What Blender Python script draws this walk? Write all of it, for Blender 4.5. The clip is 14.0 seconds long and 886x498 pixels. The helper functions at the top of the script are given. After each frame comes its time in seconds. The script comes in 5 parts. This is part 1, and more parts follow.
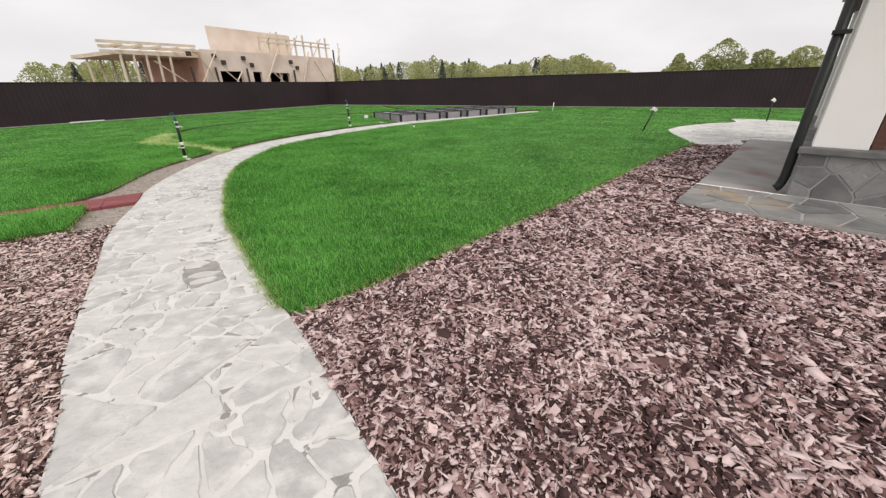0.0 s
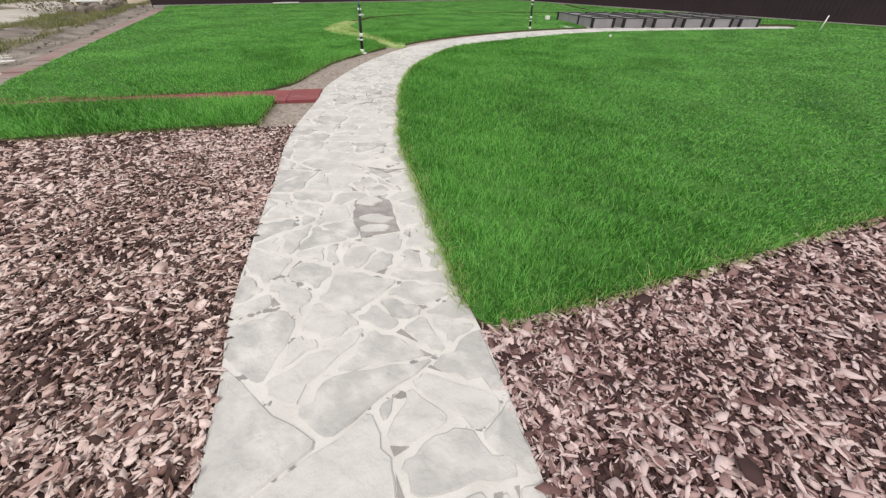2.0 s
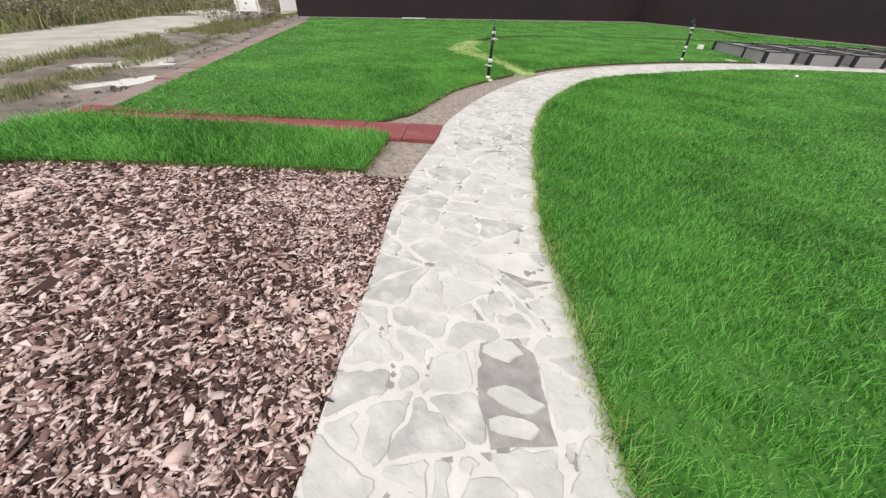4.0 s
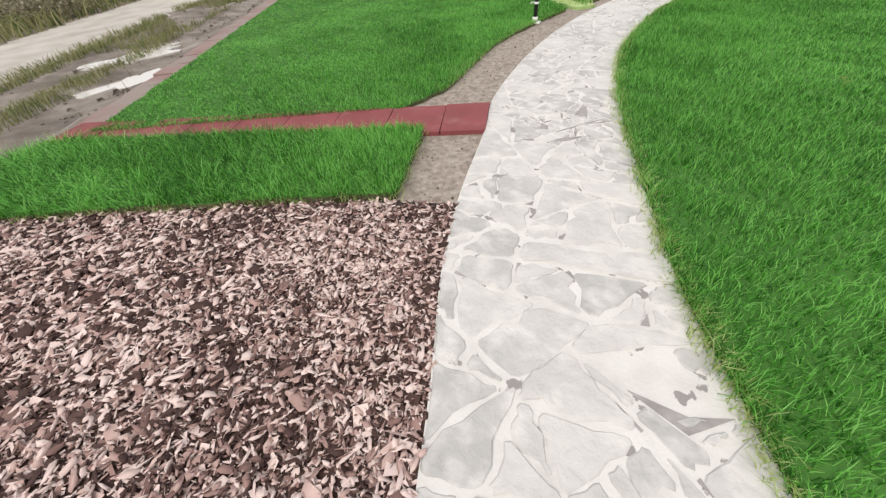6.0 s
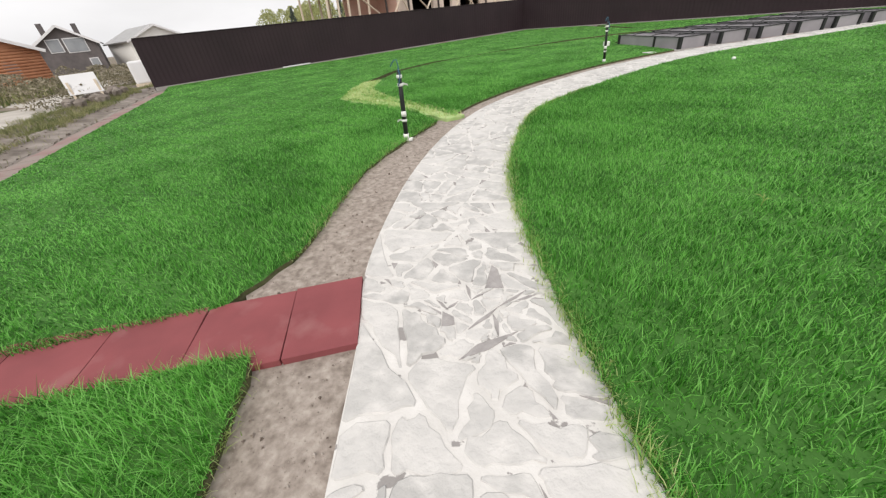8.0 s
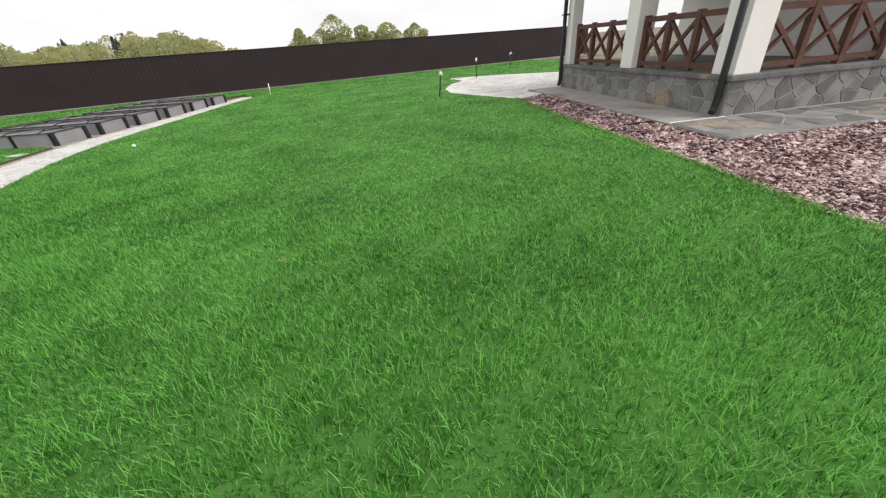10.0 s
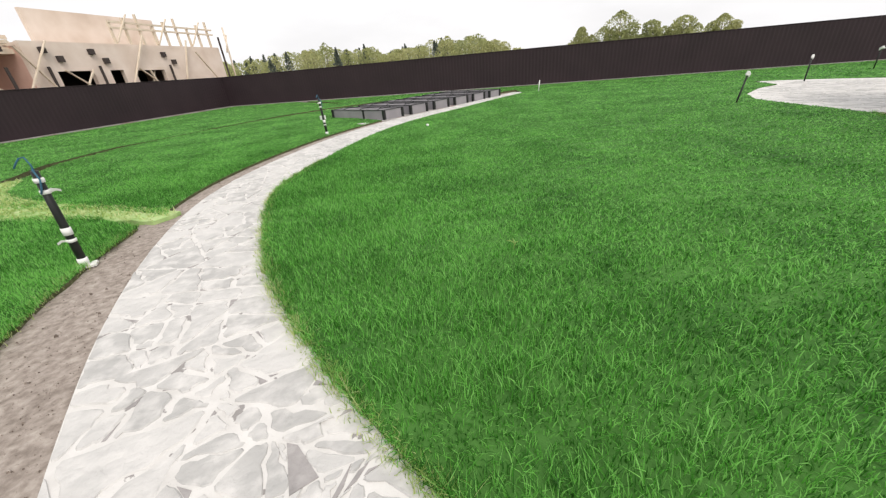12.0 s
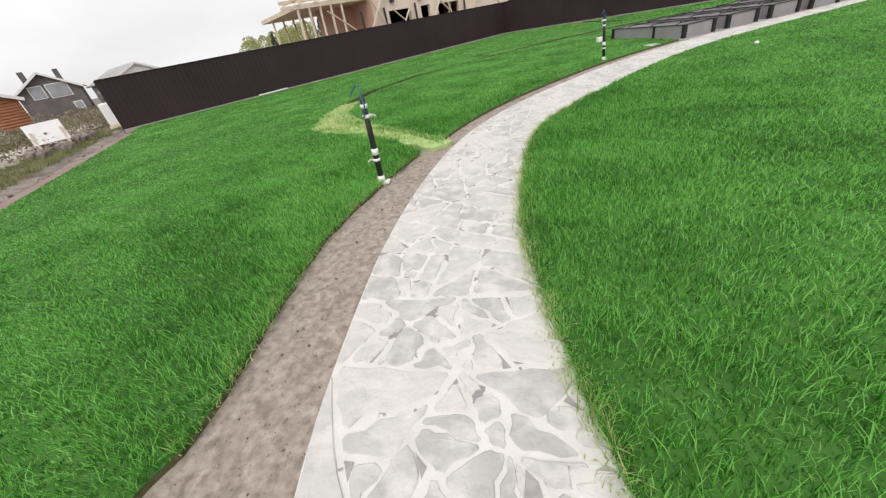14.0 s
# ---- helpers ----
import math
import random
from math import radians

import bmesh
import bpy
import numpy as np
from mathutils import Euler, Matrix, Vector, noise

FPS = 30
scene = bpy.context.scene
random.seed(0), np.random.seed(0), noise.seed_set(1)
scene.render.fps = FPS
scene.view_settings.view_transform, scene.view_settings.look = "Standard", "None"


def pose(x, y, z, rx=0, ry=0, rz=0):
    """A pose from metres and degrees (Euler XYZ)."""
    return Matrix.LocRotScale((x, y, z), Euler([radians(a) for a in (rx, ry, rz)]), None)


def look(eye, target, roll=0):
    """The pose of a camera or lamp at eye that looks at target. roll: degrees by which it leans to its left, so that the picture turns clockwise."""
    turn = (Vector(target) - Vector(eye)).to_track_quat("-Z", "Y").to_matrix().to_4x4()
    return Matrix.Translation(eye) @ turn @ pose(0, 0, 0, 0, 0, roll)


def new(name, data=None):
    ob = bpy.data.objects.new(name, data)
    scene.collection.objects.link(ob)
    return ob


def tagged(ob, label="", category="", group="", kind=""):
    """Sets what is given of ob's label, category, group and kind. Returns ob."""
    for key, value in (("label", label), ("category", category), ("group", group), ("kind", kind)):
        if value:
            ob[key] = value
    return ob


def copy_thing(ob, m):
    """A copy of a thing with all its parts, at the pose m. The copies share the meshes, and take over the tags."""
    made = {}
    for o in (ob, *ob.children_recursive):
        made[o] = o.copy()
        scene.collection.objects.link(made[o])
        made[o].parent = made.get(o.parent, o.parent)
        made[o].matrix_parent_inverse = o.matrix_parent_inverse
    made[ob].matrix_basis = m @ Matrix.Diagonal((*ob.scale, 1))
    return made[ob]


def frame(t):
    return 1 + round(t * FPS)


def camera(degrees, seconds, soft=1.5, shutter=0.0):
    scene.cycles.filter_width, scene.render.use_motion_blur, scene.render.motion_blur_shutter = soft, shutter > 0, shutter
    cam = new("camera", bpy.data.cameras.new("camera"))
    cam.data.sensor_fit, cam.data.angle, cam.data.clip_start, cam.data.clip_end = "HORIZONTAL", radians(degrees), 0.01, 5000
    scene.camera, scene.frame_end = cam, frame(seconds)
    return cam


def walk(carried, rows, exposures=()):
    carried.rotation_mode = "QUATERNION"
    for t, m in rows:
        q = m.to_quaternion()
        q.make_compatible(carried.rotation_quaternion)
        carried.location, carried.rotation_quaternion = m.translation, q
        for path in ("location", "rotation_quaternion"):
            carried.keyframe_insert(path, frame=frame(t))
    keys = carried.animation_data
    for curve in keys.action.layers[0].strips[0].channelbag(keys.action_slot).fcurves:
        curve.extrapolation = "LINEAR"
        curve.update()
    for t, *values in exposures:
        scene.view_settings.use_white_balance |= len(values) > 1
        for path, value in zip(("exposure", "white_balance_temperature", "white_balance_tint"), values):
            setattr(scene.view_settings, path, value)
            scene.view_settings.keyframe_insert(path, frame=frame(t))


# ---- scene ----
from mathutils.geometry import tessellate_polygon

# ---------------------------------------------------------------- camera
cam = camera(102.05, 14.0, soft=1.3)
PATH = [
    (0, pose(0.000, 0.000, 1.484, 65.50, 1.04, 2.13)),
    (0.5, pose(-0.287, 0.163, 1.482, 64.33, 0.26, 9.47)),
    (1, pose(-0.493, 0.341, 1.468, 61.78, -0.31, 17.45)),
    (1.5, pose(-0.664, 0.668, 1.455, 57.61, 2.00, 22.12)),
    (2, pose(-0.866, 0.914, 1.406, 52.84, -1.00, 25.61)),
    (2.5, pose(-1.109, 1.117, 1.407, 45.76, -0.89, 30.50)),
    (3, pose(-1.334, 1.360, 1.362, 44.71, 1.62, 35.47)),
    (3.5, pose(-1.599, 1.624, 1.406, 48.34, 1.93, 40.15)),
    (4, pose(-1.920, 1.795, 1.443, 54.27, -1.99, 41.36)),
    (4.2, pose(-2.020, 1.842, 1.458, 57.06, -1.42, 42.35)),
    (6.3, pose(-2.927, 2.738, 1.423, 46.68, 6.74, 43.74)),
    (6.5, pose(-3.014, 2.893, 1.410, 48.73, 8.23, 48.66)),
    (7, pose(-3.195, 3.230, 1.422, 52.62, 6.96, 50.24)),
    (7.5, pose(-3.433, 3.597, 1.437, 53.37, 3.17, 40.70)),
    (8, pose(-3.564, 3.933, 1.439, 57.14, 5.66, 25.59)),
    (8.5, pose(-3.696, 4.314, 1.459, 60.84, 6.88, 23.14)),
    (9, pose(-3.646, 4.560, 1.457, 59.29, 6.62, -16.85)),
    (9.2, pose(-3.620, 4.560, 1.468, 58.20, 5.74, -30.40)),
    (10.2, pose(-3.620, 4.550, 1.470, 60.50, 4.00, -52.00)),
    (11.3, pose(-3.667, 4.556, 1.466, 63.72, 3.56, -29.29)),
    (11.5, pose(-3.679, 4.582, 1.455, 63.86, 3.92, -22.66)),
    (12, pose(-3.714, 4.600, 1.442, 63.04, 4.45, -14.07)),
    (12.5, pose(-3.781, 4.607, 1.457, 61.04, 5.70, -4.33)),
    (13, pose(-3.903, 4.697, 1.425, 59.70, 7.35, 1.72)),
    (13.5, pose(-4.002, 4.893, 1.423, 59.07, 6.61, 18.28)),
    (14, pose(-4.036, 5.159, 1.396, 57.97, 10.16, 22.96)),
]
EXPOSURES = [(0, 0.2, 6850, 13), (3, 0.25, 6850, 12), (4.2, 0.36, 6850, 12), (6.5, 0.32, 6800, 12), (8.5, 0.4, 6800, 12), (9.2, 0.45, 6800, 12), (12, 0.43, 6800, 12), (14, 0.33, 6800, 12)]
walk(cam, PATH, EXPOSURES)

# ---------------------------------------------------------------- world and sun
SUN_EL, SUN_AZ = 50.0, 162.0          # degrees; azimuth from +y, clockwise
world = bpy.data.worlds.new("sky")
scene.world = world
world.use_nodes = True
wt = world.node_tree
wt.nodes.clear()
w_out = wt.nodes.new("ShaderNodeOutputWorld")
w_bg = wt.nodes.new("ShaderNodeBackground")
w_sky = wt.nodes.new("ShaderNodeTexSky")
w_sky.sky_type = "NISHITA"
w_sky.sun_disc = False
w_sky.sun_elevation, w_sky.sun_rotation = radians(SUN_EL), radians(SUN_AZ)
w_sky.air_density, w_sky.dust_density, w_sky.ozone_density = 1.0, 4.0, 1.0
w_deck = wt.nodes.new("ShaderNodeMix")      # a closed, bright cloud deck over the sky
w_deck.data_type = "RGBA"
w_deck.inputs[0].default_value = 0.85
w_deck.inputs[7].default_value = (5.25, 5.4, 5.62, 1)
w_hsv = wt.nodes.new("ShaderNodeHueSaturation")
w_hsv.inputs["Saturation"].default_value = 0.22
w_tc = wt.nodes.new("ShaderNodeTexCoord")
w_map = wt.nodes.new("ShaderNodeMapping")
w_map.inputs["Scale"].default_value = (1.0, 1.0, 3.0)
w_noise = wt.nodes.new("ShaderNodeTexNoise")
w_noise.inputs["Scale"].default_value, w_noise.inputs["Detail"].default_value = 2.6, 6.0
w_ramp = wt.nodes.new("ShaderNodeMapRange")
w_ramp.inputs["From Min"].default_value, w_ramp.inputs["From Max"].default_value = 0.35, 0.65
w_ramp.inputs["To Min"].default_value, w_ramp.inputs["To Max"].default_value = 0.93, 1.07
w_mul = wt.nodes.new("ShaderNodeMix")
w_mul.data_type, w_mul.blend_type = "RGBA", "MULTIPLY"
w_mul.inputs[0].default_value = 1.0
wt.links.new(w_sky.outputs[0], w_hsv.inputs["Color"])
wt.links.new(w_tc.outputs["Generated"], w_map.inputs[0])
wt.links.new(w_map.outputs[0], w_noise.inputs["Vector"])
wt.links.new(w_noise.outputs[0], w_ramp.inputs[0])
wt.links.new(w_hsv.outputs[0], w_deck.inputs[6])
wt.links.new(w_deck.outputs[2], w_mul.inputs[6])
wt.links.new(w_ramp.outputs[0], w_mul.inputs[7])
wt.links.new(w_mul.outputs[2], w_bg.inputs[0])
w_bg.inputs[1].default_value = 0.15
wt.links.new(w_bg.outputs[0], w_out.inputs[0])

sun_data = bpy.data.lights.new("sun", "SUN")
sun_data.energy, sun_data.angle, sun_data.color = 1.25, radians(25), (1.0, 0.965, 0.92)
sun = new("sun", sun_data)
az = radians(SUN_AZ)
sun.matrix_world = look((0, 0, 30), Vector((0, 0, 30)) - Vector((math.sin(az) * math.cos(radians(SUN_EL)), math.cos(az) * math.cos(radians(SUN_EL)), math.sin(radians(SUN_EL)))))


# ---------------------------------------------------------------- materials
def material(name, stops, scale=5.0, rough=0.8, bump=0.2, bump_scale=40.0, by="", spread=0.0, stain=None, metallic=0.0, translucent=0.0, stretch=(1, 1, 1), detail=6.0):
    """stops: colours along a noise; by: 'island' or 'object' shifts the brightness piece by piece by spread; stain: (colour, noise scale, threshold, width)."""
    m = bpy.data.materials.new(name)
    m.use_nodes = True
    nt = m.node_tree
    bsdf = nt.nodes["Principled BSDF"]
    tc = nt.nodes.new("ShaderNodeTexCoord")
    mp = nt.nodes.new("ShaderNodeMapping")
    geo = nt.nodes.new("ShaderNodeNewGeometry")
    mp.inputs["Scale"].default_value = stretch
    nt.links.new(geo.outputs["Position"], mp.inputs[0])
    n1 = nt.nodes.new("ShaderNodeTexNoise")
    n1.inputs["Scale"].default_value, n1.inputs["Detail"].default_value = scale, detail
    nt.links.new(mp.outputs[0], n1.inputs["Vector"])
    ramp = nt.nodes.new("ShaderNodeValToRGB")
    els = ramp.color_ramp.elements
    while len(els) < len(stops):
        els.new(0.5)
    for k, c in enumerate(stops):
        els[k].position = 0.28 + 0.44 * k / max(1, len(stops) - 1)
        els[k].color = (*c, 1)
    fac = n1.outputs[0]
    if by:
        src = geo.outputs["Random Per Island"]
        if by == "object":
            src = nt.nodes.new("ShaderNodeObjectInfo").outputs["Random"]
        sub = nt.nodes.new("ShaderNodeMath")
        sub.operation = "MULTIPLY_ADD"
        sub.inputs[1].default_value, sub.inputs[2].default_value = spread, -0.5 * spread
        nt.links.new(src, sub.inputs[0])
        add = nt.nodes.new("ShaderNodeMath")
        add.operation = "ADD"
        nt.links.new(sub.outputs[0], add.inputs[0])
        nt.links.new(fac, add.inputs[1])
        fac = add.outputs[0]
    nt.links.new(fac, ramp.inputs[0])
    col = ramp.outputs[0]
    if stain:
        n3 = nt.nodes.new("ShaderNodeTexNoise")
        n3.inputs["Scale"].default_value, n3.inputs["Detail"].default_value = stain[1], 5.0
        nt.links.new(geo.outputs["Position"], n3.inputs["Vector"])
        mr = nt.nodes.new("ShaderNodeMapRange")
        mr.inputs["From Min"].default_value, mr.inputs["From Max"].default_value = stain[2], stain[2] + stain[3]
        nt.links.new(n3.outputs[0], mr.inputs[0])
        mix = nt.nodes.new("ShaderNodeMix")
        mix.data_type = "RGBA"
        nt.links.new(mr.outputs[0], mix.inputs[0])
        nt.links.new(col, mix.inputs[6])
        mix.inputs[7].default_value = (*stain[0], 1)
        col = mix.outputs[2]
    nt.links.new(col, bsdf.inputs["Base Color"])
    bsdf.inputs["Roughness"].default_value = rough
    bsdf.inputs["Metallic"].default_value = metallic
    bsdf.inputs["Specular IOR Level"].default_value = 0.3
    if bump:
        n2 = nt.nodes.new("ShaderNodeTexNoise")
        n2.inputs["Scale"].default_value, n2.inputs["Detail"].default_value = bump_scale, 5.0
        nt.links.new(mp.outputs[0], n2.inputs["Vector"])
        bp = nt.nodes.new("ShaderNodeBump")
        bp.inputs["Strength"].default_value, bp.inputs["Distance"].default_value = bump, 0.4 / bump_scale
        nt.links.new(n2.outputs[0], bp.inputs["Height"])
        nt.links.new(bp.outputs[0], bsdf.inputs["Normal"])
    if translucent:
        tr = nt.nodes.new("ShaderNodeBsdfTranslucent")
        nt.links.new(col, tr.inputs[0])
        ms = nt.nodes.new("ShaderNodeMixShader")
        ms.inputs[0].default_value = translucent
        nt.links.new(bsdf.outputs[0], ms.inputs[1])
        nt.links.new(tr.outputs[0], ms.inputs[2])
        nt.links.new(ms.outputs[0], nt.nodes["Material Output"].inputs[0])
    return m


M_EARTH = material("dry earth", [(0.13, 0.105, 0.08), (0.22, 0.18, 0.145), (0.3, 0.26, 0.21)], 3.0, 0.95, 0.8, 30, stain=((0.09, 0.1, 0.045), 0.35, 0.52, 0.12))
M_MUD = material("trodden mud", [(0.1, 0.082, 0.068), (0.2, 0.17, 0.145), (0.31, 0.275, 0.245)], 1.8, 0.75, 0.9, 14)
M_ROAD = material("packed sand road", [(0.36, 0.33, 0.29), (0.45, 0.42, 0.38), (0.52, 0.49, 0.45)], 1.2, 0.95, 0.4, 20, stretch=(1, 1, 1))
M_SAND = material("sandy soil", [(0.2, 0.166, 0.14), (0.31, 0.265, 0.23), (0.42, 0.37, 0.325)], 22.0, 0.95, 1.0, 70, stain=((0.17, 0.138, 0.115), 3.0, 0.6, 0.1), detail=9.0)
M_MORTAR = material("pale joint mortar", [(0.56, 0.545, 0.52), (0.635, 0.62, 0.595), (0.69, 0.675, 0.65)], 6.0, 0.9, 0.5, 60, stain=((0.29, 0.275, 0.265), 9.0, 0.62, 0.02))
M_BED = material("bare mortar bed", [(0.25, 0.238, 0.232), (0.33, 0.312, 0.304), (0.41, 0.39, 0.38)], 12.0, 0.9, 0.7, 70)
M_STONE = material("grey sandstone flag", [(0.42, 0.414, 0.4), (0.495, 0.487, 0.47), (0.57, 0.558, 0.538)], 2.2, 0.75, 0.7, 12, by="object", spread=0.45, stain=((0.62, 0.605, 0.582), 7.0, 0.45, 0.22))
M_STONE_FAR = material("grey sandstone flag", [(0.42, 0.414, 0.4), (0.495, 0.487, 0.47), (0.57, 0.558, 0.538)], 2.2, 0.75, 0.7, 12, by="island", spread=0.45, stain=((0.62, 0.605, 0.582), 7.0, 0.45, 0.22))
M_TURF = material("lawn turf", [(0.034, 0.112, 0.019), (0.057, 0.168, 0.03), (0.085, 0.228, 0.045)], 0.9, 0.9, 0.8, 90)
M_TURF_EDGE = material("cut turf edge of dark soil and roots", [(0.045, 0.05, 0.024), (0.085, 0.09, 0.04), (0.14, 0.14, 0.075)], 18.0, 0.95, 0.8, 60)
M_GRASS = material("grass blades", [(0.028, 0.14, 0.014), (0.083, 0.33, 0.039), (0.155, 0.485, 0.076), (0.27, 0.63, 0.152)], 0.8, 0.5, 0, 10, by="island", spread=0.76, translucent=0.48)
M_GRASS_DRY = material("dry grass", [(0.24, 0.36, 0.09), (0.42, 0.52, 0.18), (0.6, 0.64, 0.33)], 2.0, 0.7, 0, 10, by="island", spread=0.5, translucent=0.4)
M_TURF_WORN = material("worn yellow turf", [(0.2, 0.36, 0.1), (0.33, 0.48, 0.18), (0.5, 0.57, 0.3)], 3.5, 0.9, 0.8, 60)
M_WEED = material("verge grass", [(0.1, 0.135, 0.045), (0.21, 0.225, 0.09), (0.34, 0.32, 0.17)], 1.0, 0.8, 0, 10, by="island", spread=0.5, translucent=0.25)
M_BRUSH = material("dry grey brush", [(0.15, 0.14, 0.085), (0.25, 0.225, 0.15), (0.37, 0.33, 0.25)], 1.5, 0.85, 0, 10, by="island", spread=0.6, translucent=0.2)
M_CRUMB = material("soil crumbs", [(0.15, 0.12, 0.1), (0.27, 0.225, 0.19), (0.42, 0.37, 0.33)], 2.0, 0.95, 0, 10, by="island", spread=0.8)
M_BARKBED = material("bark fines", [(0.05, 0.028, 0.023), (0.13, 0.075, 0.063)], 14.0, 0.9, 1.0, 60)
M_CHIP_TAN = material("dry tan bark chips", [(0.065, 0.035, 0.03), (0.26, 0.157, 0.138), (0.43, 0.29, 0.26), (0.57, 0.42, 0.38), (0.72, 0.58, 0.54)], 1.4, 0.75, 0.5, 120, by="island", spread=0.85)
M_CHIP_RED = material("reddish bark chips", [(0.06, 0.03, 0.029), (0.225, 0.126, 0.119), (0.375, 0.24, 0.23), (0.5, 0.355, 0.342), (0.66, 0.52, 0.505)], 1.4, 0.75, 0.5, 120, by="island", spread=0.8)
M_RUBBER = material("red rubber tile", [(0.2, 0.055, 0.06), (0.27, 0.075, 0.08)], 3.0, 0.85, 0.5, 160, by="object", spread=0.2, stain=((0.32, 0.15, 0.145), 1.6, 0.55, 0.12))
M_RUBBER_MUD = material("muddy red rubber tile", [(0.25, 0.155, 0.145), (0.3, 0.215, 0.195)], 1.5, 0.9, 0.6, 60, by="object", spread=0.15, stain=((0.27, 0.225, 0.2), 1.1, 0.46, 0.14))
M_FENCE = material("dark brown corrugated sheet", [(0.024, 0.0145, 0.0178), (0.034, 0.0205, 0.025)], 0.7, 0.7, 0.05, 20)
M_BLACK = material("black plastic", [(0.012, 0.014, 0.013), (0.022, 0.024, 0.023)], 8, 0.45, 0.1, 50)
M_TAPE = material("white plastic tape", [(0.72, 0.72, 0.7), (0.82, 0.82, 0.8)], 12, 0.5, 0.2, 60)
M_BLUE = material("blue cable sheath", [(0.03, 0.1, 0.16), (0.04, 0.15, 0.22)], 12, 0.5, 0, 60)
M_GREY_BOARD = material("grey planter board", [(0.24, 0.23, 0.245), (0.31, 0.295, 0.31)], 2.0, 0.6, 0.15, 40)
M_SOIL = material("dusty potting soil", [(0.12, 0.115, 0.12), (0.26, 0.25, 0.265)], 2.0, 0.9, 0.8, 30)
M_RENDER = material("cream wall render", [(0.84, 0.83, 0.795), (0.88, 0.87, 0.84)], 2.0, 0.9, 0.25, 70)
M_BROWN = material("brown stained timber", [(0.085, 0.04, 0.03), (0.15, 0.075, 0.055)], 4.0, 0.6, 0.3, 30, stretch=(1, 1, 6))
M_SLATE = material("dark slate flag", [(0.135, 0.137, 0.135), (0.2, 0.2, 0.195), (0.28, 0.275, 0.265)], 3.0, 0.7, 0.6, 22, by="object", spread=0.5, stain=((0.34, 0.26, 0.18), 0.9, 0.6, 0.08))
M_SLATE_JOINT = material("grey joint", [(0.3, 0.3, 0.29), (0.4, 0.395, 0.38)], 5.0, 0.9, 0.4, 50)
M_CONCRETE = material("worn concrete", [(0.27, 0.255, 0.24), (0.36, 0.345, 0.33)], 2.0, 0.85, 0.3, 40, stain=((0.25, 0.17, 0.15), 1.1, 0.56, 0.15))
M_WHITE = material("white board", [(0.72, 0.72, 0.73), (0.8, 0.8, 0.81)], 1.0, 0.7, 0.1, 20)
M_OSB = material("pale timber panel", [(0.6, 0.49, 0.41), (0.68, 0.575, 0.495), (0.75, 0.655, 0.58)], 0.8, 0.85, 0.2, 10)
M_TIMBER = material("fresh sawn timber", [(0.6, 0.5, 0.39), (0.72, 0.63, 0.51)], 2.0, 0.8, 0.2, 20)
M_PINK = material("terracotta block wall", [(0.5, 0.31, 0.25), (0.6, 0.4, 0.33)], 1.0, 0.9, 0.2, 10)
# dark steel colour; on the brackets it also holds their shade
M_DARK = material("dark steel and shadowed bracket", [(0.04, 0.032, 0.03), (0.07, 0.055, 0.05)], 2.0, 0.7, 0, 10)
M_LOG = material("orange log wall", [(0.4, 0.17, 0.09), (0.52, 0.25, 0.14)], 1.0, 0.7, 0.2, 10)
M_HOUSEDARK = material("grey brown cladding", [(0.11, 0.1, 0.1), (0.17, 0.15, 0.15)], 1.0, 0.8, 0.2, 10)
M_ROOF = material("grey roof sheet", [(0.3, 0.3, 0.3), (0.4, 0.4, 0.4)], 1.0, 0.6, 0.1, 10)
M_GLASS = material("window glass", [(0.25, 0.27, 0.29), (0.4, 0.42, 0.44)], 0.5, 0.1, 0, 10)
# air haze over the distant trees is put into these two pale colours
M_LEAF_HAZE = material("spring leaves with haze paled in", [(0.3, 0.34, 0.15), (0.42, 0.44, 0.2), (0.54, 0.53, 0.28)], 0.06, 0.8, 0, 10, by="island", spread=0.25, translucent=0.5)
M_CONIFER_HAZE = material("conifer needles with haze paled in", [(0.09, 0.115, 0.095), (0.13, 0.155, 0.12)], 0.2, 0.85, 0, 10, by="island", spread=0.3, translucent=0.2)
M_TRUNK = material("tree bark", [(0.1, 0.08, 0.06), (0.18, 0.15, 0.12)], 3.0, 0.9, 0.4, 20)
M_WATER = bpy.data.materials.new("puddle water with painted sky sheen")
M_WATER.use_nodes = True
_b = M_WATER.node_tree.nodes["Principled BSDF"]
# pale base colour adds to the weak reflection of the white sky
_b.inputs["Base Color"].default_value = (0.6, 0.57, 0.53, 1)
_b.inputs["Roughness"].default_value = 0.03
_b.inputs["IOR"].default_value = 1.33
_b.inputs["Specular IOR Level"].default_value = 1.0


# ---------------------------------------------------------------- mesh helpers
def mesh_object(name, verts, faces, mat, smooth=False):
    me = bpy.data.meshes.new(name)
    me.from_pydata([tuple(v) for v in verts], [], faces)
    me.materials.append(mat)
    if smooth:
        for p in me.polygons:
            p.use_smooth = True
    me.update()
    return new(name, me)


def bulk_mesh(name, verts, loops, sizes, mat):
    """A mesh from arrays: vertices (n, 3), corner indices, corners of each face."""
    me = bpy.data.meshes.new(name)
    me.vertices.add(len(verts))
    me.vertices.foreach_set("co", np.asarray(verts, np.float32).ravel())
    me.loops.add(len(loops))
    me.loops.foreach_set("vertex_index", np.asarray(loops, np.int32))
    sizes = np.asarray(sizes, np.int32)
    me.polygons.add(len(sizes))
    me.polygons.foreach_set("loop_start", np.concatenate([[0], np.cumsum(sizes)[:-1]]).astype(np.int32))
    me.materials.append(mat)
    me.update(calc_edges=True)
    me.validate(clean_customdata=False)
    return new(name, me)


def empty(name, x=0.0, y=0.0, z=0.0, rz=0.0):
    ob = new(name)
    ob.empty_display_size = 0.1
    ob.matrix_world = pose(x, y, z, 0, 0, rz)
    return ob


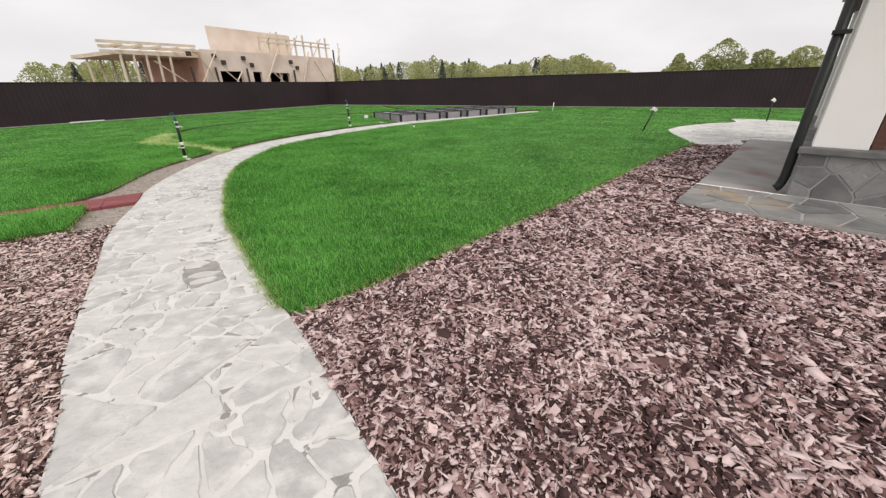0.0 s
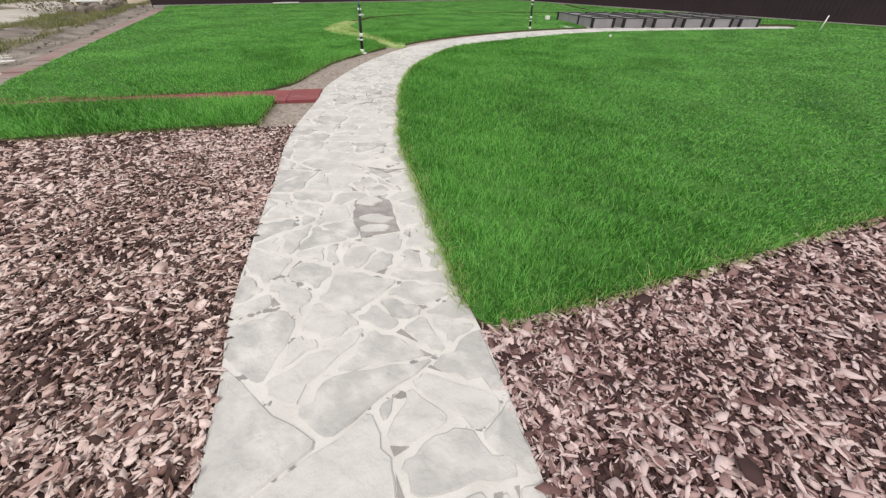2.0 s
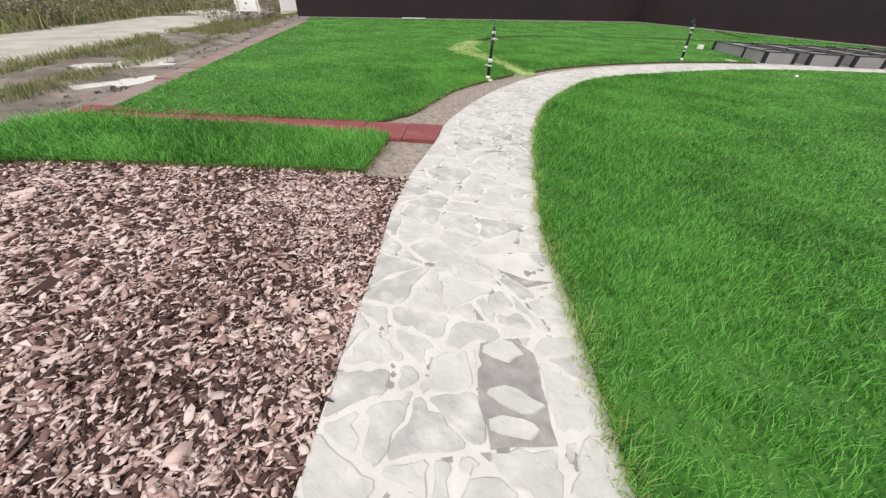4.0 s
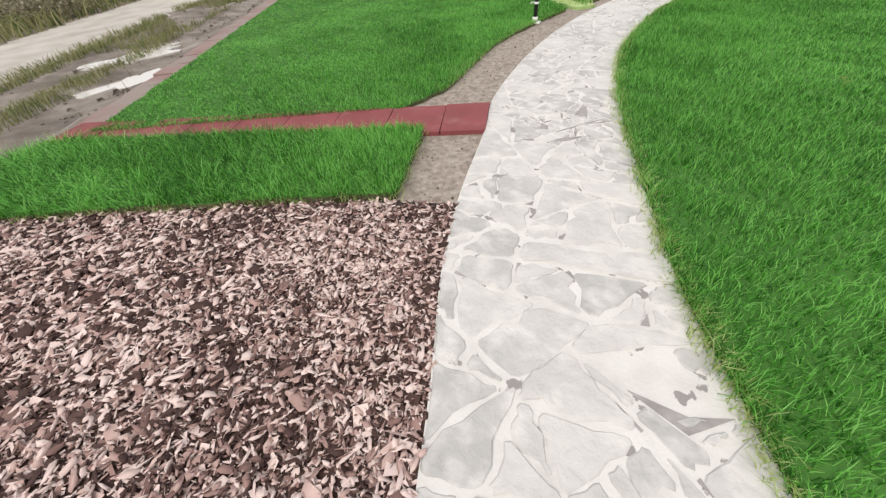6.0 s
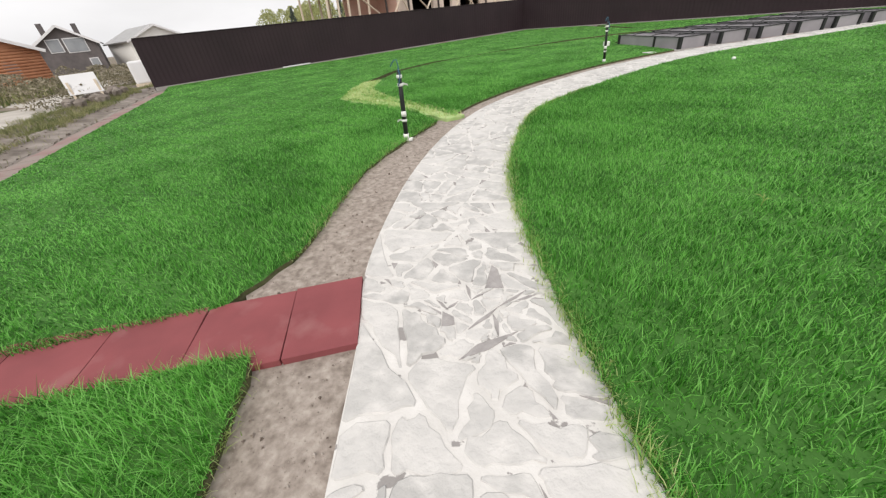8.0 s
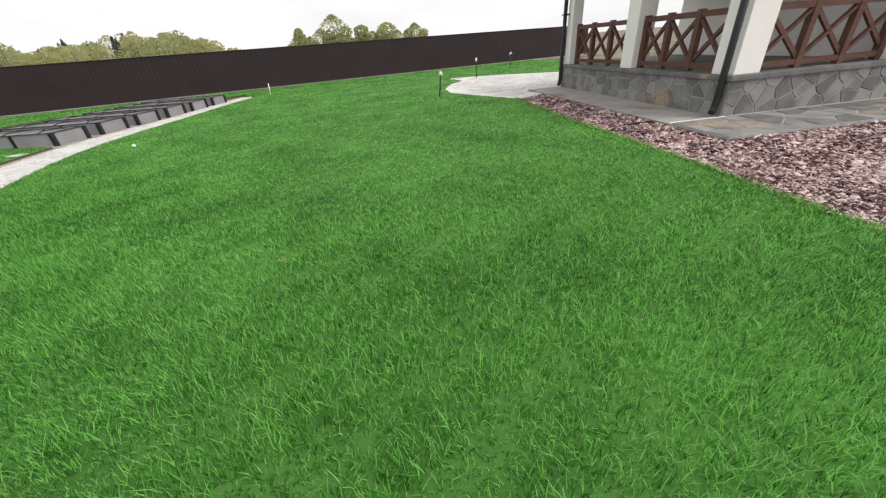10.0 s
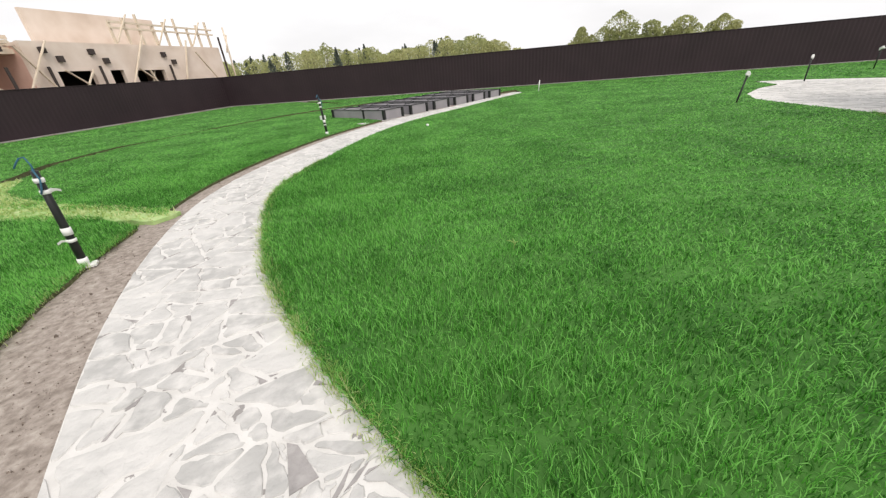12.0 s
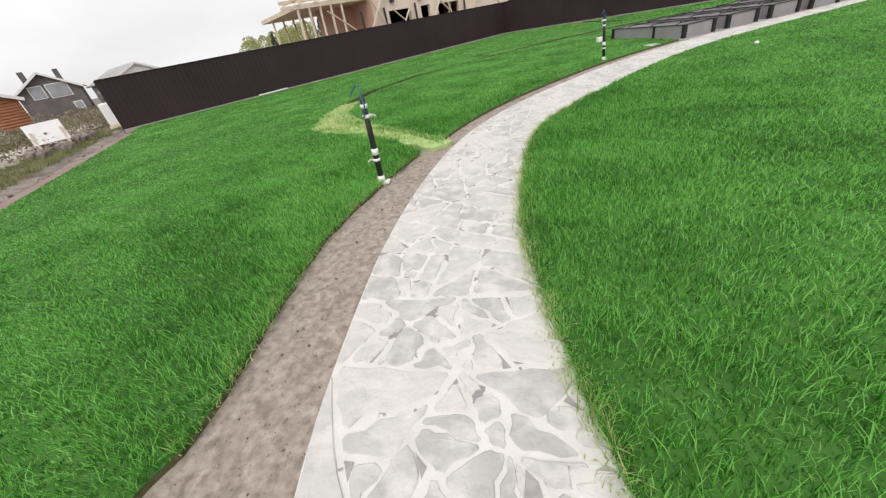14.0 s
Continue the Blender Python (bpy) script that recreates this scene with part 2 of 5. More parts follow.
def part(name, bm, mat, parent=None, label=""):
    me = bpy.data.meshes.new(name)
    bm.to_mesh(me)
    bm.free()
    me.materials.append(mat)
    ob = new(name, me)
    if parent:
        ob.parent = parent
    return tagged(ob, label)


def box(bm, x0, y0, z0, x1, y1, z1, bevel=0.0, m=None):
    r = bmesh.ops.create_cube(bm, size=1.0)
    t = Matrix.Translation(((x0 + x1) / 2, (y0 + y1) / 2, (z0 + z1) / 2)) @ Matrix.Diagonal((x1 - x0, y1 - y0, z1 - z0, 1))
    bmesh.ops.transform(bm, matrix=t, verts=r["verts"])
    if bevel:
        es = list({e for v in r["verts"] for e in v.link_edges})
        b = bmesh.ops.bevel(bm, geom=es, offset=bevel, segments=2, affect="EDGES", profile=0.6)
        vs = list({v for f in b["faces"] for v in f.verts} | {v for v in r["verts"] if v.is_valid})
    else:
        vs = r["verts"]
    if m:
        bmesh.ops.transform(bm, matrix=m, verts=vs)
    return bm


def boxm(x0, y0, z0, x1, y1, z1, bevel=0.0, m=None):
    return box(bmesh.new(), x0, y0, z0, x1, y1, z1, bevel, m)


def tube(points, radii, sides=8, bm=None):
    """A round bar along points."""
    bm = bm or bmesh.new()
    pts = [Vector(p) for p in points]
    if not isinstance(radii, (list, tuple)):
        radii = [radii] * len(pts)
    rings = []
    for i, p in enumerate(pts):
        d = (pts[min(i + 1, len(pts) - 1)] - pts[max(i - 1, 0)]).normalized()
        a = d.orthogonal().normalized() if not rings else (rings[-1][1] - d * rings[-1][1].dot(d)).normalized()
        b = d.cross(a)
        rings.append(([bm.verts.new(p + (a * math.cos(t) + b * math.sin(t)) * radii[i]) for t in [2 * math.pi * k / sides for k in range(sides)]], a))
    for (r0, _), (r1, _) in zip(rings, rings[1:]):
        for k in range(sides):
            f = bm.faces.new((r0[k], r0[(k + 1) % sides], r1[(k + 1) % sides], r1[k]))
            f.smooth = True
    bm.faces.new(list(reversed(rings[0][0])))
    bm.faces.new(rings[-1][0])
    return bm


def beam(a, b, w, d):
    """A square bar from a to b."""
    a, b = Vector(a), Vector(b)
    bm = boxm(-w / 2, -d / 2, 0, w / 2, d / 2, (b - a).length)
    bmesh.ops.transform(bm, matrix=Matrix.Translation(a) @ (b - a).to_track_quat("Z", "Y").to_matrix().to_4x4(), verts=bm.verts)
    return bm


def smooth_line(pts, n):
    """A Catmull-Rom line through pts, n steps to each stretch."""
    p = np.array(pts, float)
    p = np.vstack([2 * p[0] - p[1], p, 2 * p[-1] - p[-2]])
    out = []
    for i in range(1, len(p) - 2):
        for t in np.arange(n) / n:
            out.append(0.5 * (2 * p[i] + (p[i + 1] - p[i - 1]) * t + (2 * p[i - 1] - 5 * p[i] + 4 * p[i + 1] - p[i + 2]) * t * t + (3 * p[i] - p[i - 1] - 3 * p[i + 1] + p[i + 2]) * t ** 3))
    out.append(p[-2])
    return np.array(out)


def ragged(pts, step, amount, seed):
    """The closed outline pts cut into steps with a small waviness."""
    rng = np.random.default_rng(seed)
    out = []
    pts = [np.array(p, float) for p in pts]
    for a, b in zip(pts, pts[1:] + pts[:1]):
        n = max(1, int(np.linalg.norm(b - a) / step))
        for k in range(n):
            out.append(a + (b - a) * k / n + rng.normal(0, amount, 2) * (k > 0))
    return np.array(out)


def slab(name, poly, z0, z1, mat):
    """A flat piece with that outline, from z0 up to z1."""
    n = len(poly)
    verts = [(x, y, z1) for x, y in poly] + [(x, y, z0) for x, y in poly]
    tris = tessellate_polygon([[Vector((x, y, 0)) for x, y in poly]])
    faces = []
    for t in tris:
        a, b, c = (np.array(poly[i]) for i in t)
        up = (b[0] - a[0]) * (c[1] - a[1]) - (b[1] - a[1]) * (c[0] - a[0]) > 0
        faces.append(tuple(t) if up else tuple(reversed(t)))
    area = sum(poly[i][0] * poly[(i + 1) % n][1] - poly[(i + 1) % n][0] * poly[i][1] for i in range(n))
    for i in range(n):
        j = (i + 1) % n
        faces.append((i, n + i, n + j, j) if area > 0 else (i, j, n + j, n + i))
    return mesh_object(name, verts, faces, mat)


def inside(p, poly):
    """Which of the points p (n, 2) lie inside the outline."""
    x, y = p[:, 0], p[:, 1]
    r = np.zeros(len(p), bool)
    q = np.roll(poly, -1, axis=0)
    for (x0, y0), (x1, y1) in zip(poly, q):
        if y0 == y1:
            continue
        c = (y0 > y) != (y1 > y)
        r ^= c & (x < (x1 - x0) * (y - y0) / (y1 - y0) + x0)
    return r


def away(p, line):
    """How far the points p lie from an open line."""
    d = np.full(len(p), 1e9)
    for a, b in zip(line, line[1:]):
        ab = b - a
        t = np.clip((p - a) @ ab / max(ab @ ab, 1e-9), 0, 1)
        d = np.minimum(d, np.hypot(*(p - a - t[:, None] * ab).T))
    return d


# ---------------------------------------------------------------- plan
LEFT = [(0.5, -2.0), (-0.65, -0.55), (-1.88, 1.06), (-2.40, 1.61), (-2.99, 2.35), (-3.41, 2.90), (-3.85, 3.44), (-4.25, 4.05), (-4.72, 4.92), (-5.08, 5.5), (-5.4, 6.3), (-5.68, 7.2), (-5.9, 8.25), (-6.02, 9.4), (-5.98, 10.5), (-5.7, 11.7), (-5.2, 13.0), (-4.4, 14.6), (-3.5, 15.95), (-2.1, 17.55), (0.1, 19.25), (2.6, 21.5), (4.6, 23.2)]
RIGHT = [(1.55, -1.4), (0.40, 0.05), (-0.95, 1.80), (-1.42, 2.33), (-1.95, 2.98), (-2.36, 3.50), (-2.78, 4.0), (-3.15, 4.57), (-3.5, 5.15), (-3.88, 5.8), (-4.18, 6.4), (-4.55, 7.3), (-4.8, 8.3), (-4.95, 9.4), (-4.93, 10.3), (-4.6, 11.4), (-4.15, 12.6), (-3.4, 14.2), (-2.6, 15.5), (-1.4, 16.9), (0.6, 18.7), (3.0, 20.9), (5.0, 22.5)]
path_l, path_r = smooth_line(LEFT, 10), smooth_line(RIGHT, 10)
path_c = (path_l + path_r) / 2
arc = np.concatenate([[0], np.cumsum(np.hypot(*np.diff(path_c, axis=0).T))])
PATH_LEN = arc[-1]
PATH_W = 1.2
NEAR = path_c[path_c[:, 1] < 10.5][::6]
FENCE_CORNER = np.array([-12.42, 36.93])
FENCE_ANGLE = 63.7
fu = np.array([math.cos(radians(FENCE_ANGLE)), math.sin(radians(FENCE_ANGLE))])
fn = np.array([-fu[1], fu[0]])
FENCE_END = FENCE_CORNER - 25.2 * fu
KERB_A, KERB_B = np.array([-8.7, 2.2]), np.array([-21.6, 13.3])
kd = (KERB_B - KERB_A) / np.linalg.norm(KERB_B - KERB_A)
ko = np.array([-kd[1], kd[0]])            # out to the road
if ko[0] > 0:
    ko = -ko


def on_path(s, c):
    """The place s metres along the path and c metres right of its middle."""
    s = np.clip(s, 0, PATH_LEN)
    a = np.array([np.interp(s, arc, path_l[:, k]) for k in (0, 1)]).T
    b = np.array([np.interp(s, arc, path_r[:, k]) for k in (0, 1)]).T
    return a + (b - a) * (np.asarray(c)[..., None] / PATH_W + 0.5)


def stretch_of(line, y0, y1):
    return [tuple(p) for p in line if y0 <= p[1] <= y1]


BARK_LAWN = [(-1.15, 2.12), (-0.53, 2.72), (0.55, 3.86), (1.5, 4.86), (2.78, 6.3), (4.0, 7.68), (6.05, 9.75)]
PATIO_EDGE = [(6.05, 9.75), (6.28, 10.5), (6.55, 11.6), (7.0, 12.8), (7.9, 13.75), (9.3, 14.55), (10.7, 15.0), (11.4, 16.3)]
SEAM_R = [(11.4, 16.3), (11.3, 18.2), (10.4, 21.6), (8.6, 23.4), (6.8, 24.4), (5.2, 24.3), (4.9, 22.5)]
SEAM_L = [(-6.43, 9.35), (-7.1, 10.0), (-8.5, 10.7), (-9.8, 11.35), (-10.5, 12.5), (-10.9, 13.6), (-11.3, 15.7), (-10.8, 18.0), (-9.4, 20.3), (-7.4, 22.6), (-4.6, 24.6), (-1.5, 25.6)]
SAND_EDGE = [(-5.2, 4.62), (-5.62, 5.05), (-5.7, 5.4), (-5.82, 5.8), (-6.05, 6.4), (-6.28, 7.1), (-6.38, 7.75), (-6.42, 8.4), (-6.43, 9.35)]
TILE_DIR = np.array([0.8, 0.6])
TILE_N = np.array([-0.6, 0.8])


# ---------------------------------------------------------------- ground
def ground_height(x, y):
    d = (x - KERB_A[0]) * ko[0] + (y - KERB_A[1]) * ko[1]
    t = np.clip((d - 0.05) / 1.1, 0, 1)
    h = -0.075 - 0.19 * t * t * (3 - 2 * t)
    h = h + np.where((d > 0.3) & (d < 4.4), 0.05 * np.sin(d * 4.1 + 0.5 * np.sin(x * 1.7)) * np.clip(d - 0.3, 0, 1), 0)
    for px, py in PUDDLES:
        near = np.exp(-((x - px) ** 2 + (y - py) ** 2) / 1.7)
        h = h * (1 - near) - 0.262 * near
    return h


PUDDLES = ((-11.75, 3.55), (-14.0, 4.15))
axis_x = np.concatenate([[-3000, -900, -350, -160, -90, -60, -45, -36], np.arange(-30, -7, 0.3), [-6.6, -4, 0, 5, 12, 20, 32, 50, 90, 160, 350, 900, 3000]])
axis_y = np.concatenate([[-3000, -900, -350, -160, -90, -50, -25, -14], np.arange(-8, 17, 0.3), [18, 22, 27, 34, 45, 65, 100, 170, 350, 900, 3000]])
gx, gy = np.meshgrid(axis_x, axis_y)
rng = np.random.default_rng(3)
gz = ground_height(gx, gy)
dk = (gx - KERB_A[0]) * ko[0] + (gy - KERB_A[1]) * ko[1]
gz = gz + np.where((dk > 0.4) & (dk < 5) & (np.abs(gx) < 40), rng.normal(0, 0.015, gx.shape), 0)
nx = len(axis_x)
faces, slots = [], []
for j in range(len(axis_y) - 1):
    for i in range(nx - 1):
        faces.append((j * nx + i, j * nx + i + 1, (j + 1) * nx + i + 1, (j + 1) * nx + i))
        d = dk[j:j + 2, i:i + 2].mean()
        slots.append(1 if -0.2 < d < 4.4 else 2 if 4.4 <= d < 8.6 else 0)
ground = mesh_object("ground", np.stack([gx.ravel(), gy.ravel(), gz.ravel()], 1), faces, M_EARTH, smooth=True)
ground.data.materials.append(M_MUD)
ground.data.materials.append(M_ROAD)
ground.data.polygons.foreach_set("material_index", slots)
tagged(ground, "bare earth with a muddy verge and a pale sand road", "ground", kind="structure")


# ---------------------------------------------------------------- garden path
ribbon = np.vstack([path_l, path_r[::-1]])
n = len(path_l)
vs = [(*p, 0.0) for p in path_l] + [(*p, 0.0) for p in path_r] + [(*p, -0.08) for p in path_l] + [(*p, -0.08) for p in path_r]
fs = []
for i in range(n - 1):
    fs += [(i, n + i, n + i + 1, i + 1), (2 * n + i, i, i + 1, 2 * n + i + 1), (n + i, 3 * n + i, 3 * n + i + 1, n + i + 1)]
fs += [(0, 2 * n, 3 * n, n), (n - 1, 2 * n - 1, 4 * n - 1, 3 * n - 1)]
garden_path = tagged(mesh_object("garden_path", vs, fs, M_MORTAR), "curving footpath of grey crazy paving with pale mortar joints", "path", kind="structure")

# places where flags have come out of the mortar: convex gaps, in plan
GAPS = [[(-2.53, 2.85), (-2.43, 2.985), (-2.3, 2.98), (-2.0, 2.65), (-2.19, 2.46), (-2.38, 2.63)],
        [(-4.25, 5.8), (-4.2, 5.775), (-4.1, 5.6), (-4.21, 5.56)],
        [(-4.14, 4.99), (-4.09, 5.12), (-3.92, 5.28), (-4.02, 5.11)],
        [(-4.37, 5.28), (-4.29, 5.26), (-4.26, 5.21), (-4.32, 5.16)],
        [(-4.0, 5.51), (-3.94, 5.58), (-3.9, 5.6), (-3.95, 5.54)],
        [(-2.81, 3.41), (-2.58, 3.385), (-2.48, 3.55), (-2.6, 3.45)],
        [(-3.57, 5.0), (-3.45, 5.03), (-3.44, 5.0)]]
SHATTERED = np.array([(-4.42, 5.62), (-4.3, 5.85), (-4.1, 5.8), (-3.85, 5.6), (-3.86, 5.3), (-3.98, 5.0), (-4.2, 4.95), (-4.4, 5.1)])
for (ax, ay), (bx_, by_), w in (((-4.34, 5.56), (-4.25, 5.43), 0.016), ((-4.25, 5.43), (-4.18, 5.54), 0.012), ((-3.97, 5.62), (-4.08, 5.42), 0.014), ((-4.08, 5.42), (-4.18, 5.19), 0.018), ((-4.09, 5.36), (-4.0, 5.2), 0.02), ((-4.45, 5.36), (-4.34, 5.3), 0.012), ((-4.32, 5.39), (-4.36, 5.3), 0.014)):
    d = np.array([bx_ - ax, by_ - ay])
    e = np.array([-d[1], d[0]]) / np.linalg.norm(d) * w
    GAPS.append([(ax, ay), (ax + d[0] * 0.4 + e[0], ay + d[1] * 0.4 + e[1]), (bx_, by_), (ax + d[0] * 0.6 - e[0] * 0.5, ay + d[1] * 0.6 - e[1] * 0.5)])


def clip(poly, p, nrm):
    """The part of poly on the side of p away from nrm."""
    out = []
    for a, b in zip(poly, poly[1:] + poly[:1]):
        da, db = (a - p) @ nrm, (b - p) @ nrm
        if da <= 0:
            out.append(a)
        if (da < 0) != (db < 0) and da != db:
            out.append(a + (b - a) * da / (da - db))
    return out


rng = np.random.default_rng(11)


def area_of(q):
    q = np.array(q)
    return 0.5 * abs(np.sum(q[:, 0] * np.roll(q[:, 1], -1) - np.roll(q[:, 0], -1) * q[:, 1]))


def split(poly, limit, out):
    """Breaks a piece of the strip into flags by cracks at odd angles."""
    a = area_of(poly)
    if a < limit:
        out.append(poly)
        return
    q = np.array(poly)
    c = q.mean(axis=0)
    w, vec = np.linalg.eigh(np.cov((q - c).T))
    ang = math.atan2(vec[1, 1], vec[0, 1]) + rng.normal(0, 0.38)
    nrm = np.array([math.cos(ang), math.sin(ang)])
    p = c + rng.normal(0, 0.16, 2) * math.sqrt(a)
    for sgn in (1, -1):
        piece = clip(poly, p, nrm * sgn)
        if len(piece) >= 3 and area_of(piece) > 0.002:
            split(piece, rng.choice([0.025, 0.045, 0.07, 0.1, 0.13, 0.19]), out)


half = PATH_W / 2
pieces, cuts = [], [(0.0, 0.0)]
while cuts[-1][0] < PATH_LEN - 1.6:
    cuts.append((cuts[-1][0] + rng.uniform(0.8, 1.3), rng.normal(0, 0.16)))
cuts.append((PATH_LEN, 0.0))
for (s0, k0), (s1, k1) in zip(cuts, cuts[1:]):
    split([np.array(q) for q in ((s0 - k0, -half), (s1 - k1, -half), (s1 + k1, half), (s0 + k0, half))], 0.2, pieces)


def to_strip(x, y):
    """The place along and across the path of a point of the plan."""
    k = np.argmin(np.hypot(path_c[:, 0] - x, path_c[:, 1] - y))
    s = np.linspace(arc[max(k - 4, 0)], arc[min(k + 4, len(arc) - 1)], 160)
    a, b = on_path(s, np.full(160, -half)), on_path(s, np.full(160, half))
    ab = b - a
    t = np.clip(np.sum((np.array([x, y]) - a) * ab, 1) / np.sum(ab * ab, 1), 0, 1)
    i = np.argmin(np.hypot(*(a + ab * t[:, None] - (x, y)).T))
    return np.array([s[i], (t[i] - 0.5) * PATH_W])


def cut_out(polys, hole):
    """The pieces without the convex outline hole."""
    c = np.mean(hole, axis=0)
    out = []
    for poly in polys:
        rest, outer = list(poly), []
        for a, b in zip(hole, hole[1:] + hole[:1]):
            nrm = np.array([(b - a)[1], -(b - a)[0]])
            nrm = nrm / max(np.linalg.norm(nrm), 1e-9)
            if (c - a) @ nrm > 0:
                nrm = -nrm
            piece = clip(rest, a, -nrm)
            if len(piece) >= 3 and area_of(piece) > 0.0008:
                outer.append(piece)
            rest = clip(rest, a, nrm)
            if len(rest) < 3:
                break
        out += outer if len(rest) >= 3 and area_of(rest) > 1e-6 else [poly]
    return out


# the flags round the shattered place are cracked small
broken = []
for q in pieces:
    c = np.array(q).mean(axis=0)
    w0 = on_path(c[:1], c[1:])
    if inside(w0, SHATTERED)[0]:
        split(q, 0.035, broken)
    else:
        broken.append(q)
pieces = broken
holes = [[to_strip(*p) for p in g] for g in GAPS]
for h in holes:
    lo, hi = np.min(h, axis=0), np.max(h, axis=0)
    hit = [bool((np.max(q, axis=0) > lo).all() and (np.min(q, axis=0) < hi).all()) for q in pieces]
    pieces = [q for q, k in zip(pieces, hit) if not k] + cut_out([q for q, k in zip(pieces, hit) if k], h)
    w = np.array([on_path(p[:1], p[1:])[0] for p in h])
    o = slab("bare_bed", w if len(h) < 5 else ragged(w, 0.08, 0.006, 5), -0.02, 0.0035, M_BED)
    o.parent = garden_path



def flag_mesh(outline, top, rough_seed):
    """One flag: a plate with a worn, rounded rim."""
    r = np.random.default_rng(rough_seed)
    m = len(outline)
    c = outline.mean(axis=0)
    tilt = r.normal(0, 0.009, 2)
    z = lambda p: top + (p - c) @ tilt
    far = np.linalg.norm(outline - c, axis=1)[:, None]
    cap = c + (outline - c) * (1 - np.minimum(0.011 / far, 0.3))
    v = [(*p, -0.004) for p in outline] + [(*p, z(p) + r.normal(0, 0.0007)) for p in cap]
    f = []
    for i in range(m):
        j = (i + 1) % m
        f.append((i, j, m + j, m + i))
    f.append(tuple(range(m, 2 * m)))
    return v, f


flags_near, far_v, far_f = [], [], []
for i, piece in enumerate(pieces):
    p = np.array(piece).mean(axis=0)
    w0 = on_path(p[:1], p[1:])
    hole2 = inside(w0, SHATTERED)[0]
    poly = piece
    for a, b in zip(piece, piece[1:] + piece[:1]):
        t = (b - a) / max(np.linalg.norm(b - a), 1e-6)
        q = np.array([t[1], -t[0]])
        if (p - a) @ q > 0:
            q = -q
        edge = abs(abs(a[1]) - half) < 0.01 and abs(abs(b[1]) - half) < 0.01
        gap = 0.003 if edge else rng.uniform(0.0008, 0.0035) if hole2 else float(np.clip(rng.gamma(2.2, 0.0047), 0.0035, 0.026))
        poly = clip(poly, a - q * gap, q)
        if len(poly) < 3:
            break
    if len(poly) < 3:
        continue
    if 1.0 < p[0] < 18 and not hole2 and rng.uniform() < 0.34:          # a chipped corner leaves a wedge; dark bed colour gives its slit shadow
        k = rng.integers(len(poly))
        v0, e0, e1 = poly[k], poly[k - 1] - poly[k], poly[(k + 1) % len(poly)] - poly[k]
        l0, l1 = min(rng.uniform(0.03, 0.13), 0.6 * np.linalg.norm(e0)), min(rng.uniform(0.015, 0.05), 0.6 * np.linalg.norm(e1))
        c0, c1 = v0 + e0 / np.linalg.norm(e0) * l0, v0 + e1 / np.linalg.norm(e1) * l1
        if abs(v0[1]) < half - 0.03 and area_of([v0, c0, c1]) > 0.0003:
            nrm = np.array([(c1 - c0)[1], -(c1 - c0)[0]])
            nrm = nrm if (v0 - c0) @ nrm > 0 else -nrm
            poly = clip(poly, c0, nrm / np.linalg.norm(nrm))
            tri = np.array([v0, c0 - (v0 - c0) * 0.05, c1 - (v0 - c1) * 0.05])
            chip = slab("bare_bed", on_path(tri[:, 0], tri[:, 1]), -0.02, 0.0025, M_BED)
            chip.parent = garden_path
    out = []
    for a, b in zip(poly, poly[1:] + poly[:1]):
        L = np.linalg.norm(b - a)
        if L < 0.015:
            continue
        t = (b - a) / L
        q = np.array([-t[1], t[0]])
        edge = abs(abs(a[1]) - half) < 0.01 and abs(abs(b[1]) - half) < 0.01
        out.append(a + t * min(0.012 if edge else 0.022, L * 0.16))
        for fr in ((0.22, 0.41, 0.6, 0.79) if L > 0.24 else (0.33, 0.67) if L > 0.1 else (0.5,)):
            out.append(a + t * L * fr + q * rng.normal(0, 0.003 if edge else min(0.012, 0.075 * L)))
        out.append(b - t * min(0.012 if edge else 0.022, L * 0.16))
    if len(out) < 4:
        continue
    out = np.array(out)
    w = on_path(out[:, 0], out[:, 1])
    ar = 0.5 * abs(np.sum(w[:, 0] * np.roll(w[:, 1], -1) - np.roll(w[:, 0], -1) * w[:, 1]))
    if ar < 0.0012:
        continue
    v, f = flag_mesh(w, 0.0055 + rng.uniform(-0.0015, 0.005), i)
    if p[0] < 15.5 and len(flags_near) < 297:
        flags_near.append((v, f))
    else:
        o = len(far_v)
        far_v += v
        far_f += [tuple(a + o for a in q) for q in f]

# loose pieces lying in the first hole
for cx, cy, rx, ry, ang in ((-2.42, 2.89, 0.1, 0.075, 38), (-2.235, 2.7, 0.13, 0.056, 24), (-2.16, 2.6, 0.12, 0.05, 30)):
    r = np.random.default_rng(int(-cx * 100))
    a = np.linspace(0, 2 * np.pi, 10)[:-1] + r.uniform(-0.3, 0.3, 9)
    q = np.stack([rx * np.cos(a), ry * np.sin(a)], 1) * r.uniform(0.82, 1.18, (9, 1))
    ca, sa = math.cos(radians(ang)), math.sin(radians(ang))
    q = q @ np.array([[ca, sa], [-sa, ca]]) + (cx, cy)
    flags_near.append(flag_mesh(q, 0.014, 77))


